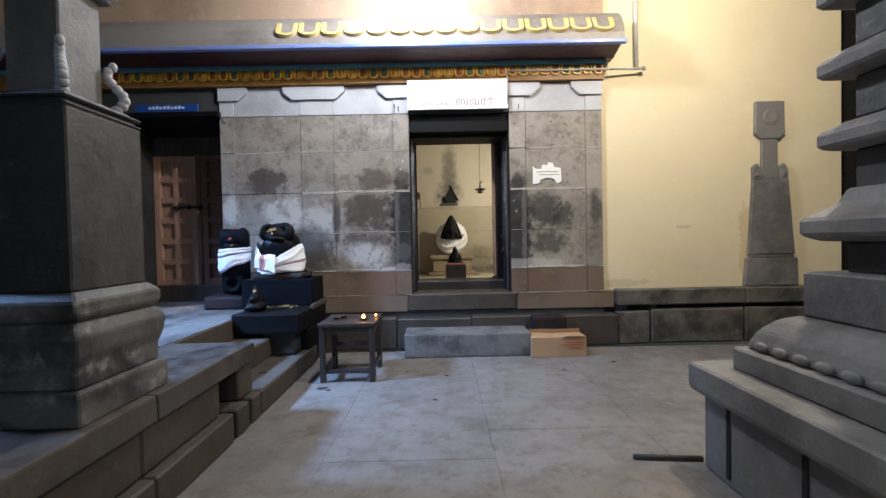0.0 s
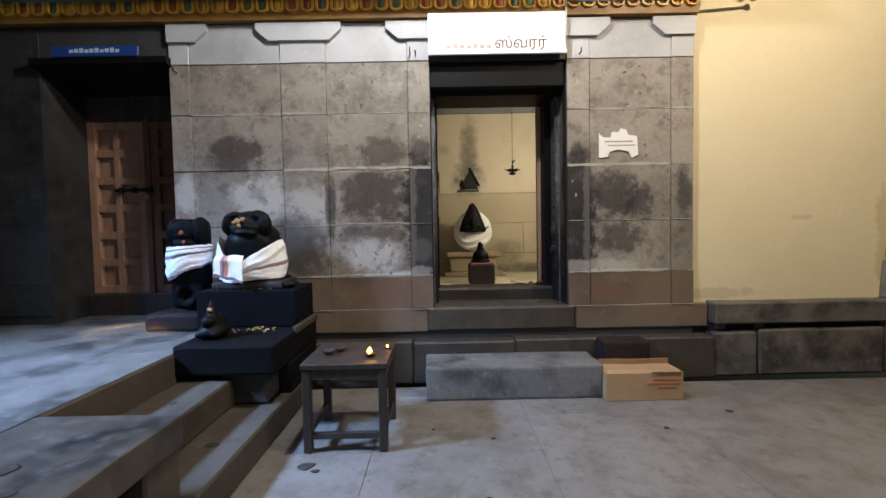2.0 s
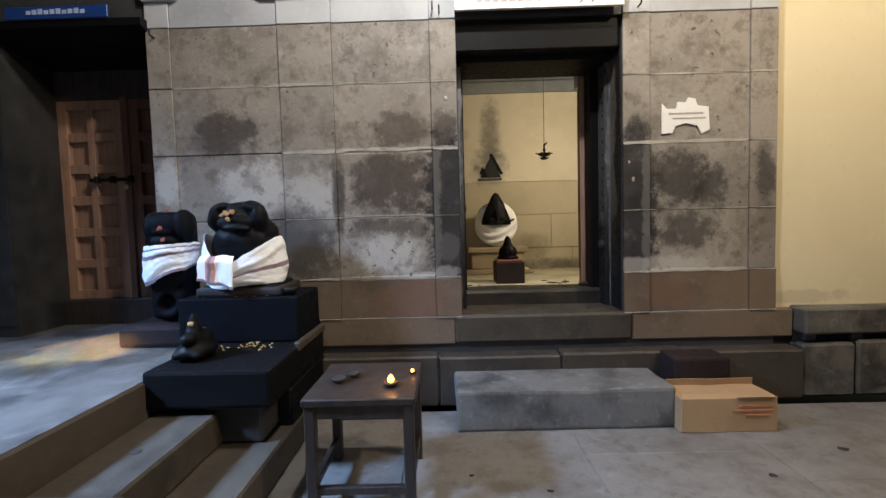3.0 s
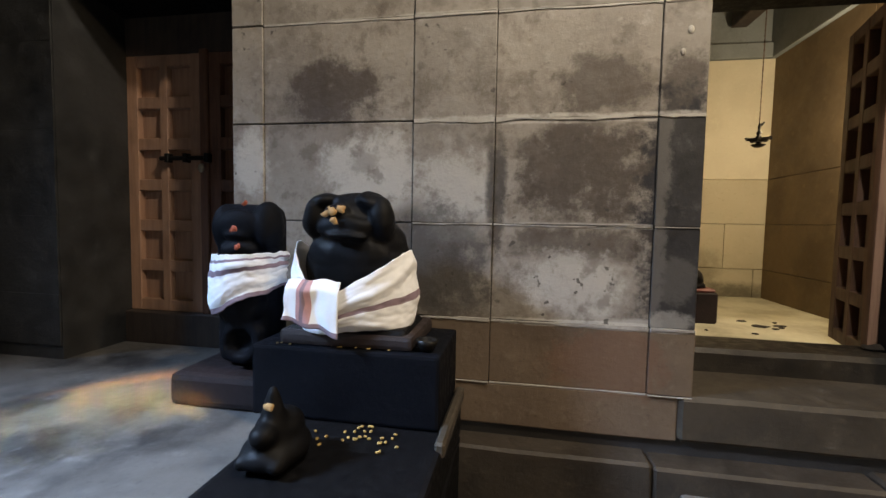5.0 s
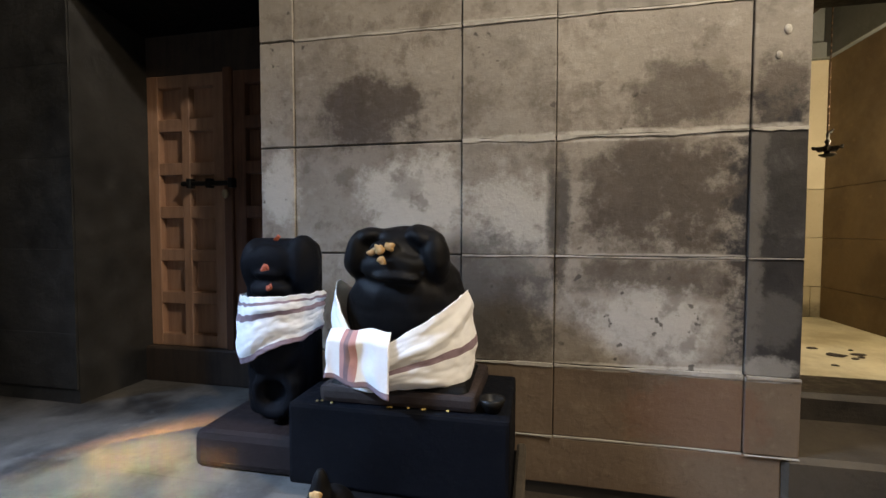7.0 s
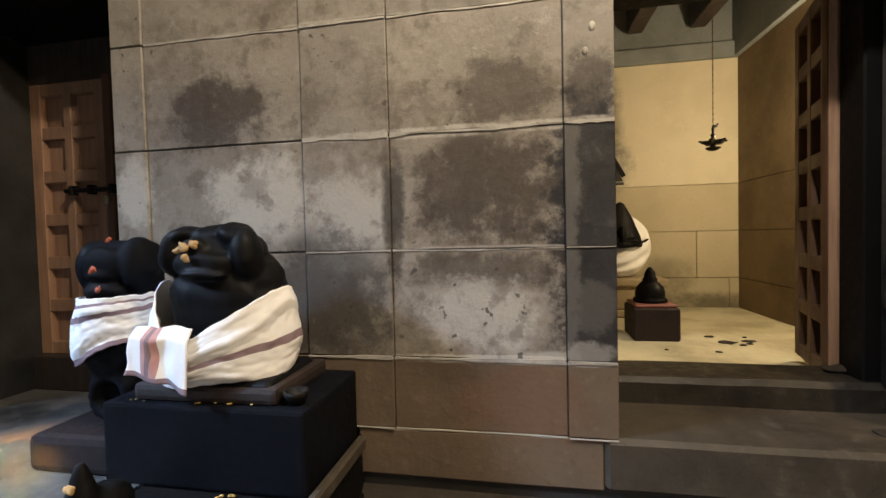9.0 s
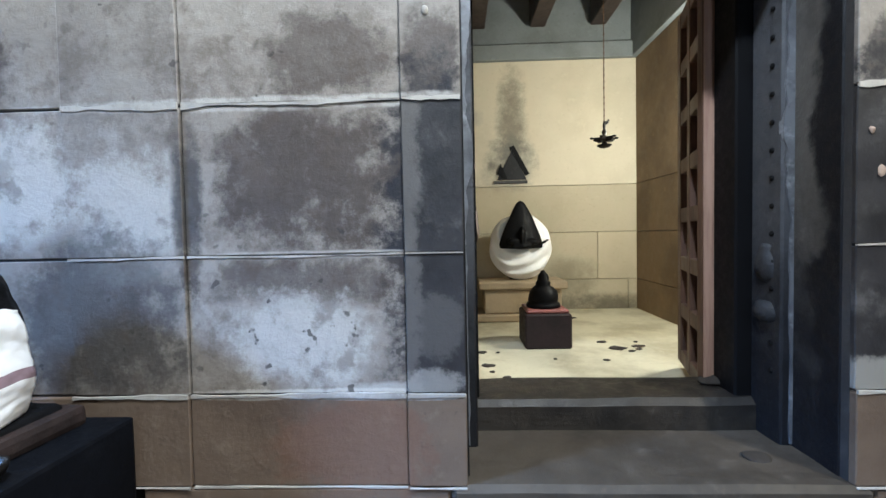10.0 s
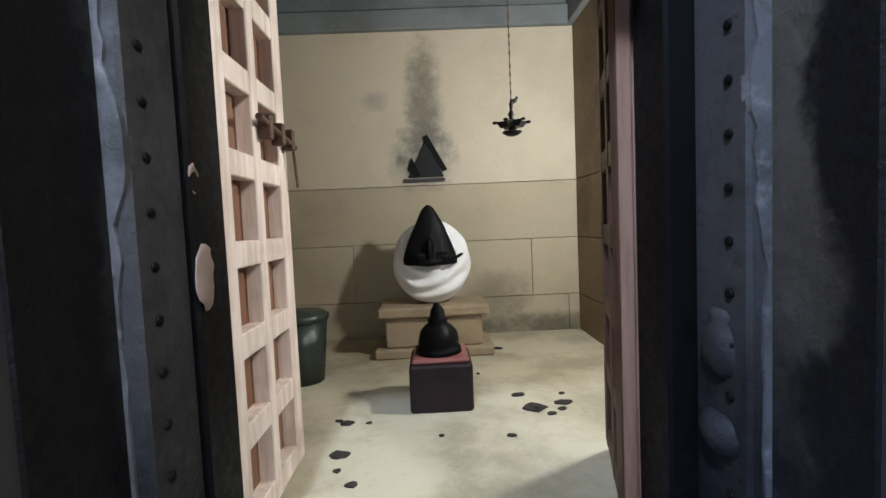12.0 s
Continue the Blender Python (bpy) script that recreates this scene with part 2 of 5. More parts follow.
M_CEIL = surface("smoky_ceiling", (0.04, 0.037, 0.034), (0.02, 0.018, 0.016), (0.07, 0.065, 0.06), 1.2, 9, (0.7, 0.95), 0.3)
# near-black base stands in for the shade at the hall's left end and sides
M_HALLSHADE = surface("shaded_hall_stone", (0.022, 0.021, 0.02), (0.007, 0.007, 0.007), (0.06, 0.059, 0.058), 2.2, 7, (0.5, 0.85), 0.6, 0.016, blotch=0.9)
M_UPPER = surface("faded_painted_wall", (0.36, 0.25, 0.17), (0.16, 0.11, 0.08), (0.5, 0.42, 0.34), 1.3, 9, (0.5, 0.8), 0.3)
M_GOLD = surface("ochre_gold_paint", (0.62, 0.36, 0.05), (0.28, 0.15, 0.03), (0.75, 0.5, 0.12), 6, 40, (0.35, 0.6), 0.2, 0.004)
M_GOLDDARK = surface("dirty_ochre_ground", (0.27, 0.135, 0.03), (0.10, 0.05, 0.02), (0.4, 0.22, 0.05), 4, 30, (0.4, 0.65), 0.2, 0.004)
M_GOLDPALE = surface("faded_yellow_paint", (0.62, 0.46, 0.15), (0.42, 0.36, 0.26), (0.7, 0.62, 0.4), 5, 30, (0.35, 0.6), 0.2, 0.004)
M_RED = surface("brick_red_paint", (0.30, 0.07, 0.03), (0.12, 0.03, 0.02), (0.4, 0.14, 0.08), 6, 40, (0.35, 0.6), 0.15, 0.004)
M_GREEN = surface("green_paint", (0.06, 0.14, 0.09), (0.03, 0.06, 0.05), (0.14, 0.24, 0.18), 6, 40, (0.35, 0.6), 0.15, 0.004)
M_MAROON = surface("maroon_paint", (0.055, 0.015, 0.022), (0.02, 0.009, 0.016), (0.12, 0.055, 0.06), 3, 30, (0.25, 0.5), 0.15, 0.004)
M_TEAL = surface("teal_paint", (0.10, 0.26, 0.30), (0.08, 0.13, 0.14), (0.3, 0.42, 0.44), 3, 30, (0.3, 0.55), 0.15, 0.004)
M_BLUE = surface("blue_edge_paint", (0.14, 0.2, 0.5), (0.2, 0.22, 0.3), (0.45, 0.5, 0.65), 3, 30, (0.3, 0.55), 0.15, 0.004)
M_KAPOTA = surface("faded_grey_paint", (0.25, 0.225, 0.2), (0.11, 0.09, 0.075), (0.38, 0.36, 0.34), 1.6, 16, (0.35, 0.6), 0.25, 0.006)
M_WOODPALE = wood("pale_orange_wood", (0.37, 0.205, 0.13), (0.27, 0.145, 0.09))
M_WOODRED = wood("red_brown_wood", (0.16, 0.07, 0.04), (0.085, 0.037, 0.022))
M_WOODDARK = wood("smoked_dark_wood", (0.05, 0.035, 0.028), (0.025, 0.018, 0.015))
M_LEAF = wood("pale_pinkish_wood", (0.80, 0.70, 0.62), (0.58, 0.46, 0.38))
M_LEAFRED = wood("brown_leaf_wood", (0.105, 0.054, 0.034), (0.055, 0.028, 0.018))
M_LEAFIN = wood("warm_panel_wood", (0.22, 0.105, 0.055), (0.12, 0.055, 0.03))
M_TABLE = wood("greasy_table_wood", (0.045, 0.031, 0.024), (0.018, 0.013, 0.011), rough=0.42)
M_BLACKSTONE = surface("oiled_black_stone", (0.005, 0.005, 0.006), (0.003, 0.003, 0.003), (0.015, 0.015, 0.017), 4, 30, (0.42, 0.7), 0.25, 0.006, shine=0.13)
M_BLUEBLACK = surface("blue_black_stone", (0.006, 0.007, 0.01), (0.003, 0.003, 0.004), (0.016, 0.017, 0.021), 3, 24, (0.45, 0.75), 0.35, 0.008, shine=0.06)
M_PURPLE = surface("purple_brown_stone", (0.024, 0.015, 0.015), (0.008, 0.006, 0.006), (0.048, 0.035, 0.034), 3, 20, (0.5, 0.8), 0.35, shine=0.22)
M_PEDESTAL = surface("tan_cement", (0.36, 0.28, 0.18), (0.22, 0.17, 0.11), (0.44, 0.36, 0.24), 4, 24, (0.5, 0.8), 0.25)
M_REDTOP = plain("red_powdered_stone", (0.26, 0.09, 0.08), 0.45)
M_CLOTH = plain("white_cotton", (0.87, 0.87, 0.87), 0.9, grain=0.04)
M_STRIPE = plain("mauve_woven_border", (0.27, 0.19, 0.22), 0.9)
M_PINK = plain("pink_woven_border", (0.55, 0.30, 0.30), 0.9)
M_WORN = surface("chipped_edge_stone", (0.13, 0.135, 0.15), (0.02, 0.02, 0.022), (0.42, 0.43, 0.46), 7, 13, (0.4, 0.7), 0.6, 0.01)
M_POINT = surface("pale_lime_pointing", (0.44, 0.415, 0.375), (0.2, 0.18, 0.155), (0.62, 0.6, 0.56), 5, 24, (0.6, 0.9), 0.4)
M_BENCH = surface("worn_bench_granite", (0.15, 0.145, 0.137), (0.05, 0.048, 0.045), (0.34, 0.335, 0.32), 3.4, 12, (0.5, 0.8), 0.6, 0.014, blotch=0.9)
M_LEDGE = surface("blotched_ledge_granite", (0.125, 0.115, 0.10), (0.03, 0.027, 0.024), (0.24, 0.225, 0.20), 2.4, 13, (0.5, 0.8), 0.6, 0.014, blotch=0.95)
M_THRESHOLD = surface("blackened_threshold_stone", (0.026, 0.021, 0.016), (0.007, 0.006, 0.006), (0.085, 0.07, 0.055), 3.4, 15, (0.35, 0.7), 0.6, 0.012, blotch=0.9)
M_OILBLOCK = surface("oil_soaked_granite", (0.024, 0.023, 0.026), (0.007, 0.007, 0.008), (0.13, 0.125, 0.125), 4.0, 6, (0.38, 0.7), 0.5, 0.012, [(-0.50, 1.45, 0.06, 0.7, (0.17, 0.16, 0.15), 0.5), (-0.42, 1.02, 0.12, 0.05, PALEPATCH, 0.4), (1.15, 1.5, 0.05, 0.7, (0.16, 0.155, 0.15), 0.5), (1.05, 1.03, 0.12, 0.06, PALEPATCH, 0.45), (-0.4, 1.2, 0.1, 0.12, (0.1, 0.095, 0.09), 0.6)], vary=0.12, blotch=0.9)
M_PINKPOST = wood("worn_pinkish_post_wood", (0.40, 0.25, 0.185), (0.26, 0.15, 0.105))
M_EARTHED = surface("reddish_oiled_base", (0.03, 0.018, 0.016), (0.01, 0.007, 0.007), (0.06, 0.04, 0.036), 5, 24, (0.5, 0.8), 0.4)


def reveal(name, grey, black, edge):
    """Smoked grey stone; oil and painted shade blacken its outer corner and foot."""
    m, n, l, p = nodes(name)
    v = coords(n, l)
    sep = n.new("ShaderNodeSeparateXYZ")
    l.new(v, sep.inputs[0])
    big, mid, fine = noise_tex(n, l, v, 3.0, 6, 0.65), noise_tex(n, l, v, 9, 6, 0.7), noise_tex(n, l, v, 26, 6, 0.7)
    col = mix(n, l, ramp(n, l, big, 0.4, 0.66, 0, 0.75), grey, tuple(c * 0.4 for c in grey))
    col = mix(n, l, ramp(n, l, mid, 0.56, 0.74, 0, 0.5), col, tuple(c * 1.9 for c in grey))
    outer_dark = calc(n, l, "ADD", calc(n, l, "SUBTRACT", sep.outputs[1], edge), calc(n, l, "MULTIPLY", calc(n, l, "SUBTRACT", big, 0.5), 0.34))
    col = mix(n, l, ramp(n, l, outer_dark, 0.0, 0.05, 1.0, 0.0), col, black)
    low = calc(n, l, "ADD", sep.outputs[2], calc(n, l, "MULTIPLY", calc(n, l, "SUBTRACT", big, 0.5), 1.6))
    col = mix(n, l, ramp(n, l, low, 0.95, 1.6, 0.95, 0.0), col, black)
    l.new(col, p.inputs["Base Color"])
    l.new(ramp(n, l, fine, 0.3, 0.7, 0.42, 0.72), p.inputs["Roughness"])
    p.inputs["Specular IOR Level"].default_value = 0.25
    bump(n, l, p, calc(n, l, "ADD", fine, calc(n, l, "MULTIPLY", mid, 1.5)), 0.55, 0.012)
    return m


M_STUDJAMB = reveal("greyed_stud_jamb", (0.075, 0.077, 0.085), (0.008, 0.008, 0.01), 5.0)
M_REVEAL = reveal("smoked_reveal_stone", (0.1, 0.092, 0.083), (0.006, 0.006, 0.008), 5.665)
# darker copy for the left reveal: shade put into the colour
M_SHADEREVEAL = reveal("shaded_reveal_stone", (0.03, 0.03, 0.032), (0.004, 0.004, 0.005), 5.76)
M_SIGN = plain("white_sign_paint", (0.82, 0.82, 0.80), 0.45, grain=0.03)
M_SIGNBLUE = plain("blue_enamel", (0.012, 0.05, 0.22), 0.4)
M_LETTER = plain("faded_brown_lettering", (0.11, 0.05, 0.035), 0.6)
M_LETTERPALE = plain("washed_out_lettering", (0.42, 0.36, 0.33), 0.6)
M_WHITELETTER = plain("pale_blue_lettering", (0.45, 0.55, 0.75), 0.5)
M_IRON = plain("black_iron", (0.015, 0.014, 0.013), 0.45, 0.6)
M_RUSTIRON = plain("rusty_iron", (0.10, 0.06, 0.04), 0.6, 0.5)
M_BRASS = plain("aged_metal", (0.45, 0.36, 0.24), 0.4, 0.9)
M_PVC = plain("grey_conduit_plastic", (0.45, 0.45, 0.42), 0.4)
M_CARTON = surface("brown_cardboard", (0.38, 0.235, 0.12), (0.29, 0.175, 0.09), (0.43, 0.28, 0.16), 4, 30, (0.7, 0.9), 0.15, 0.003, obj=True)
M_CARTONPRINT = plain("red_carton_print", (0.42, 0.15, 0.07), 0.8)
M_BUCKET = plain("dark_green_plastic", (0.025, 0.035, 0.028), 0.35)
M_FLAME = plain("oil_flame", (1.0, 0.33, 0.06), 0.5, glow=14.0)
M_PASTE = plain("sandal_paste", (0.52, 0.30, 0.12), 0.8)
M_KUMKUM = plain("vermilion_paste", (0.45, 0.10, 0.05), 0.8)
M_PETAL = plain("yellow_petals", (0.45, 0.30, 0.10), 0.8)
M_PATCH = plain("bare_wood_patch", (0.32, 0.24, 0.19), 0.8)
M_DEBRIS = plain("dry_brown_debris", (0.028, 0.022, 0.017), 0.9)
# black fill that stands in for shade inside recesses and open gaps
M_GAPSHADE = plain("gap_shade", (0.012, 0.011, 0.01), 0.95)

# ---- mesh helpers ----


def part(name, bm, material, parent=None, label="", smooth=False):
    me = bpy.data.meshes.new(name)
    bmesh.ops.recalc_face_normals(bm, faces=bm.faces)
    for f in bm.faces:
        f.smooth = smooth
    bm.to_mesh(me)
    bm.free()
    for m in material if isinstance(material, (list, tuple)) else [material]:
        me.materials.append(m)
    ob = new(name, me)
    if parent:
        ob.parent = parent
    if label:
        ob["label"] = label
    return ob


def thing(name, place, label, category, group="", kind=""):
    ob = new(name)
    ob.location = place
    ob.empty_display_size = 0.1
    return tagged(ob, label, category, group, kind)


def add_box(bm, x0, x1, y0, y1, z0, z1, bevel=0.0, mat=0, seg=1):
    r = bmesh.ops.create_cube(bm, size=1)
    bmesh.ops.transform(bm, matrix=Matrix.Translation(((x0 + x1) / 2, (y0 + y1) / 2, (z0 + z1) / 2)) @ Matrix.Diagonal((x1 - x0, y1 - y0, z1 - z0, 1)), verts=r["verts"])
    faces = {f for v in r["verts"] for f in v.link_faces}
    if bevel:
        e = {e for v in r["verts"] for e in v.link_edges}
        b = bmesh.ops.bevel(bm, geom=list(e), offset=bevel, segments=seg, affect="EDGES", profile=0.6)
        faces = set(b["faces"]) | {f for f in faces if f.is_valid}
    for f in faces:
        f.material_index = mat
    return bm


def box(x0, x1, y0, y1, z0, z1, bevel=0.0, seg=1):
    return add_box(bmesh.new(), x0, x1, y0, y1, z0, z1, bevel, 0, seg)


def roughen(bm, amount, scale=3.0, cuts=0):
    if cuts:
        bmesh.ops.subdivide_edges(bm, edges=bm.edges[:], cuts=cuts, use_grid_fill=True)
    for v in bm.verts:
        v.co += noise.noise_vector(v.co * scale) * amount
    return bm


def prism(points, x0, x1):
    """A profile of (y, z) points drawn out along x."""
    bm = bmesh.new()
    a = [bm.verts.new((x0, y, z)) for y, z in points]
    b = [bm.verts.new((x1, y, z)) for y, z in points]
    bm.faces.new(a), bm.faces.new(b[::-1])
    for i in range(len(points)):
        j = (i + 1) % len(points)
        bm.faces.new((a[i], b[i], b[j], a[j]))
    return bm


def plate(points, y0, y1):
    """An outline of (x, z) points drawn out along y."""
    bm = bmesh.new()
    a = [bm.verts.new((x, y0, z)) for x, z in points]
    b = [bm.verts.new((x, y1, z)) for x, z in points]
    bm.faces.new(a), bm.faces.new(b[::-1])
    for i in range(len(points)):
        j = (i + 1) % len(points)
        bm.faces.new((a[i], b[i], b[j], a[j]))
    return bm


def lathe(profile, seg=24, cx=0, cy=0, sy=1.0):
    bm = bmesh.new()
    rings = []
    for r, z in profile:
        rings.append([bm.verts.new((cx + r * math.cos(2 * math.pi * i / seg), cy + sy * r * math.sin(2 * math.pi * i / seg), z)) for i in range(seg)])
    for a, b in zip(rings, rings[1:]):
        for i in range(seg):
            j = (i + 1) % seg
            bm.faces.new((a[i], a[j], b[j], b[i]))
    bm.faces.new(rings[0][::-1]), bm.faces.new(rings[-1])
    return bm


def stack(levels, cx, cy):
    """A square pile of levels (half width, z), open steps between."""
    bm = bmesh.new()
    rings = [[bm.verts.new((cx + sx * h, cy + sy * h, z)) for sx, sy in ((-1, -1), (1, -1), (1, 1), (-1, 1))] for h, z in levels]
    for a, b in zip(rings, rings[1:]):
        for i in range(4):
            j = (i + 1) % 4
            bm.faces.new((a[i], a[j], b[j], b[i]))
    bm.faces.new(rings[0][::-1]), bm.faces.new(rings[-1])
    return bm


def blob(bm, cx, cy, cz, rx, ry, rz, rot=(0, 0, 0), u=20, v=14):
    r = bmesh.ops.create_uvsphere(bm, u_segments=u, v_segments=v, radius=1)
    bmesh.ops.transform(bm, matrix=pose(cx, cy, cz, *rot) @ Matrix.Diagonal((rx, ry, rz, 1)), verts=r["verts"])
    return bm


def tube(bm, a, b, r, seg=10):
    a, b = Vector(a), Vector(b)
    c = bmesh.ops.create_cone(bm, cap_ends=True, segments=seg, radius1=r, radius2=r, depth=(b - a).length)
    bmesh.ops.transform(bm, matrix=Matrix.Translation((a + b) / 2) @ (b - a).to_track_quat("Z", "Y").to_matrix().to_4x4(), verts=c["verts"])
    return bm


def fuse(ob, size, rounds=6):
    m = ob.modifiers.new("fuse", "REMESH")
    m.mode, m.voxel_size, m.use_smooth_shade = "VOXEL", size, True
    s = ob.modifiers.new("soften", "SMOOTH")
    s.factor, s.iterations = 0.5, rounds
    return ob


W = 5.565

# ---- hall: floor, walls, ceiling ----
floor = tagged(part("floor", box(-9, 8, -3.6, 5.35, -0.3, -0.005), M_FLOOR), "worn grey granite floor of large flagstones", "floor", kind="structure")
cb = bmesh.new()
for x0, x1, y0, y1 in ((-9.2, -7.1, -3.8, 6.3), (-5.9, 8.2, -3.8, 6.3), (-7.1, -5.9, -3.8, 2.0), (-7.1, -5.9, 3.2, 6.3)):
    add_box(cb, x0, x1, y0, y1, 5.0, 5.2)
ceiling = tagged(part("ceiling", cb, M_CEIL), "smoke-darkened stone hall ceiling with a small skylight", "ceiling", kind="structure")
tagged(part("wall_west", box(-9.2, -9, -3.8, 6.3, 0, 5), M_HALLSHADE), "grey stone hall wall, coloured near-black as unlit", "wall", kind="structure")
tagged(part("wall_east", box(8, 8.2, -3.8, 6.3, 0, 5), M_HALLSHADE), "grey stone hall wall, coloured near-black as unlit", "wall", kind="structure")
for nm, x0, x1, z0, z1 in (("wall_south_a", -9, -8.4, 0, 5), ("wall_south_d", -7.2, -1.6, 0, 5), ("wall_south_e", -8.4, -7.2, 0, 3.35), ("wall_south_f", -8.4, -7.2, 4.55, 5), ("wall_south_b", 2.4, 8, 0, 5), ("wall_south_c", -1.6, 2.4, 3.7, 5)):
    tagged(part(nm, box(x0, x1, -3.8, -3.6, z0, z1), M_HALLSHADE), "stone hall wall beside the entrance, coloured near-black as unlit", "wall", kind="structure")
# passage beyond the plastered wall; a black sheet stands in for its darkness
tagged(part("wall_passage", box(5.2, 8, 6.1, 6.3, 0, 5), M_GAPSHADE), "back of a side passage, coloured black for the dark", "wall", kind="structure")

# ---- carved stone wall with the shrine doorway ----
DX0, DX1, DZ = -0.30, 0.955, 2.70
wall = thing("wall_north", (0, W, 0), "soot-stained granite temple wall of large dressed blocks", "wall", kind="structure")


def wall_part(name, bm, mat, label="", smooth=False):
    bmesh.ops.translate(bm, vec=(0, -W, 0), verts=bm.verts)
    return part(name, bm, mat, wall, label, smooth)


for x0, x1, z0, z1 in ((-9, -3.83, 0, 3.3), (-2.66, DX0, 0, 3.3), (DX1, 2.12, 0, 3.3), (DX0, DX1, 2.93, 3.3), (-3.83, -2.66, 2.93, 3.3), (DX0, DX1, 0, 0.64), (-3.83, -2.66, 0, 0.5)):
    wall_part("backing", box(x0, x1, W + 0.003, W + 0.56, z0, z1), M_HALLSHADE if x1 < -3.8 else M_DARK)
wall_part("upper_wall", box(-9, 2.15, W - 0.02, W + 0.56, 3.3, 5.0), M_UPPER, "brown-stained painted wall above the cornice")

# ---- cornice ----
CX0, CX1 = -9.0, 2.13
cornice = thing("cornice", (0, W, 3.3), "painted stone cornice with gold scallops and blue and maroon bands", "cornice", kind="structure")


def cor_part(name, bm, mat, label="", smooth=False):
    bmesh.ops.translate(bm, vec=(0, -W, -3.3), verts=bm.verts)
    return part(name, bm, mat, cornice, label, smooth)


cor_part("frieze", box(CX0, CX1, W - 0.07, W, 3.295, 3.475, 0.004), M_GOLDDARK, "ochre frieze")
cor_part("teal_band", box(CX0, CX1 + 0.02, W - 0.115, W, 3.475, 3.525, 0.01, 2), M_TEAL, "teal band")
cor_part("maroon_band", prism([(W, 3.525), (W - 0.13, 3.525), (W - 0.20, 3.545), (W - 0.30, 3.572), (W - 0.40, 3.595), (W, 3.66)], CX0, CX1 + 0.10), M_MAROON, "dark maroon underside")
cor_part("blue_edge", box(CX0, CX1 + 0.14, W - 0.455, W - 0.39, 3.575, 3.625, 0.008), M_BLUE, "blue drip edge")
kp = [(W, 3.60), (W - 0.43, 3.625)] + [(W - 0.43 + 0.33 * (1 - math.cos(a)), 3.625 + 0.43 * math.sin(a)) for a in (0.2, 0.45, 0.7, 0.95, 1.2, 1.45, 1.57)] + [(W, 4.055)]
cor_part("eave", prism(kp, CX0, CX1 + 0.12), M_KAPOTA, "faded curved eave")
# scallops of the lower frieze


def u_shape(w, h, t, d):
    outer = [(-w, h)] + [(-w * math.cos(a), -(h * 0.55) * math.sin(a)) for a in np.linspace(0.0, math.pi, 9)] + [(w, h)]
    k = (w - t) / w
    inner = [(x * k, z * k if z < 0 else z) for x, z in outer][::-1]
    bm = bmesh.new()
    n = len(outer)
    f0 = [bm.verts.new((x, 0, z)) for x, z in outer]
    f1 = [bm.verts.new((x, 0, z)) for x, z in inner[::-1]]
    b0 = [bm.verts.new((x, d, z)) for x, z in outer]
    b1 = [bm.verts.new((x, d, z)) for x, z in inner[::-1]]
    for i in range(n - 1):
        bm.faces.new((f0[i], f0[i + 1], f1[i + 1], f1[i]))
        bm.faces.new((f0[i], b0[i], b0[i + 1], f0[i + 1]))
        bm.faces.new((f1[i], f1[i + 1], b1[i + 1], b1[i]))
    return bm


first = part("scallop", u_shape(0.058, 0.075, 0.02, 0.025), M_GOLD, cornice)
eggs = []
for k, m in enumerate((M_RED, M_GREEN, M_GOLD)):
    eggs.append(blob(bmesh.new(), 0, 0, 0.02, 0.03, 0.018, 0.055, u=10, v=8))
egg_obs = [part("egg", b, m, cornice, smooth=True) for b, m in zip(eggs, (M_RED, M_GREEN, M_GOLD))]
proto = [first] + egg_obs
i = 0
x = CX1 - 0.07
while x > -4.6:
    for ob in (proto[0], proto[1 + (i * 5 + i // 3) % 3]):
        c = ob if ob.get("used") is None else ob.copy()
        if c is not ob:
            scene.collection.objects.link(c)
        ob["used"] = 1
        c.location = (x, -0.094 if ob is proto[0] else -0.072, 0.095)
    i += 1
    x -= 0.132
for ob in proto:
    if "used" in ob:
        del ob["used"]
for ob in cornice.children:
    if "used" in ob:
        del ob["used"]
# arches painted on the curved eave
ar = part("eave_arch", u_shape(0.122, 0.135, 0.05, 0.05), M_GOLDPALE, cornice, "faded yellow scallop")
i = 0
x = CX1 - 0.12
while x > -1.75:
    c = ar if i == 0 else ar.copy()
    if i:
        scene.collection.objects.link(c)
    c.location = (x, -0.428, 0.49)
    c.rotation_euler = (radians(-30), 0, 0)
    i += 1
    x -= 0.262

# stone courses and pilasters
BAYS = [(-2.66, -2.478, 1), (-2.478, -1.655, 0), (-1.655, -1.245, 1), (-1.245, -0.5, 0), (-0.5, DX0, 1), (DX1, 1.16, 1), (1.16, 1.914, 0), (1.914, 2.12, 1)]
COURSES = [(0.665, 0.98, M_WALL), (0.98, 1.455, M_WALL), (1.455, 1.965, M_WALL), (1.965, 2.475, M_WALL), (2.475, 2.93, M_WALL), (2.93, 3.29, M_PAINTGREY)]
for bx0, bx1, proud in BAYS:
    for ci, (z0, z1, m) in enumerate(COURSES):
        o = 0.004 + 0.009 * proud + (0.01 if ci == 0 else 0) + random.uniform(-0.0015, 0.0015)
        g, gx = 0.004, 0.0015
        wall_part("stone_block", roughen(box(bx0 + gx, bx1 - gx, W - o, W + 0.1, z0 + g, z1 - g, 0.003), 0.002, 4), M_BROWNCOURSE if ci == 0 else M_OILBLOCK if proud and ci in (1, 2) and -0.6 < bx0 < 1.0 else m)
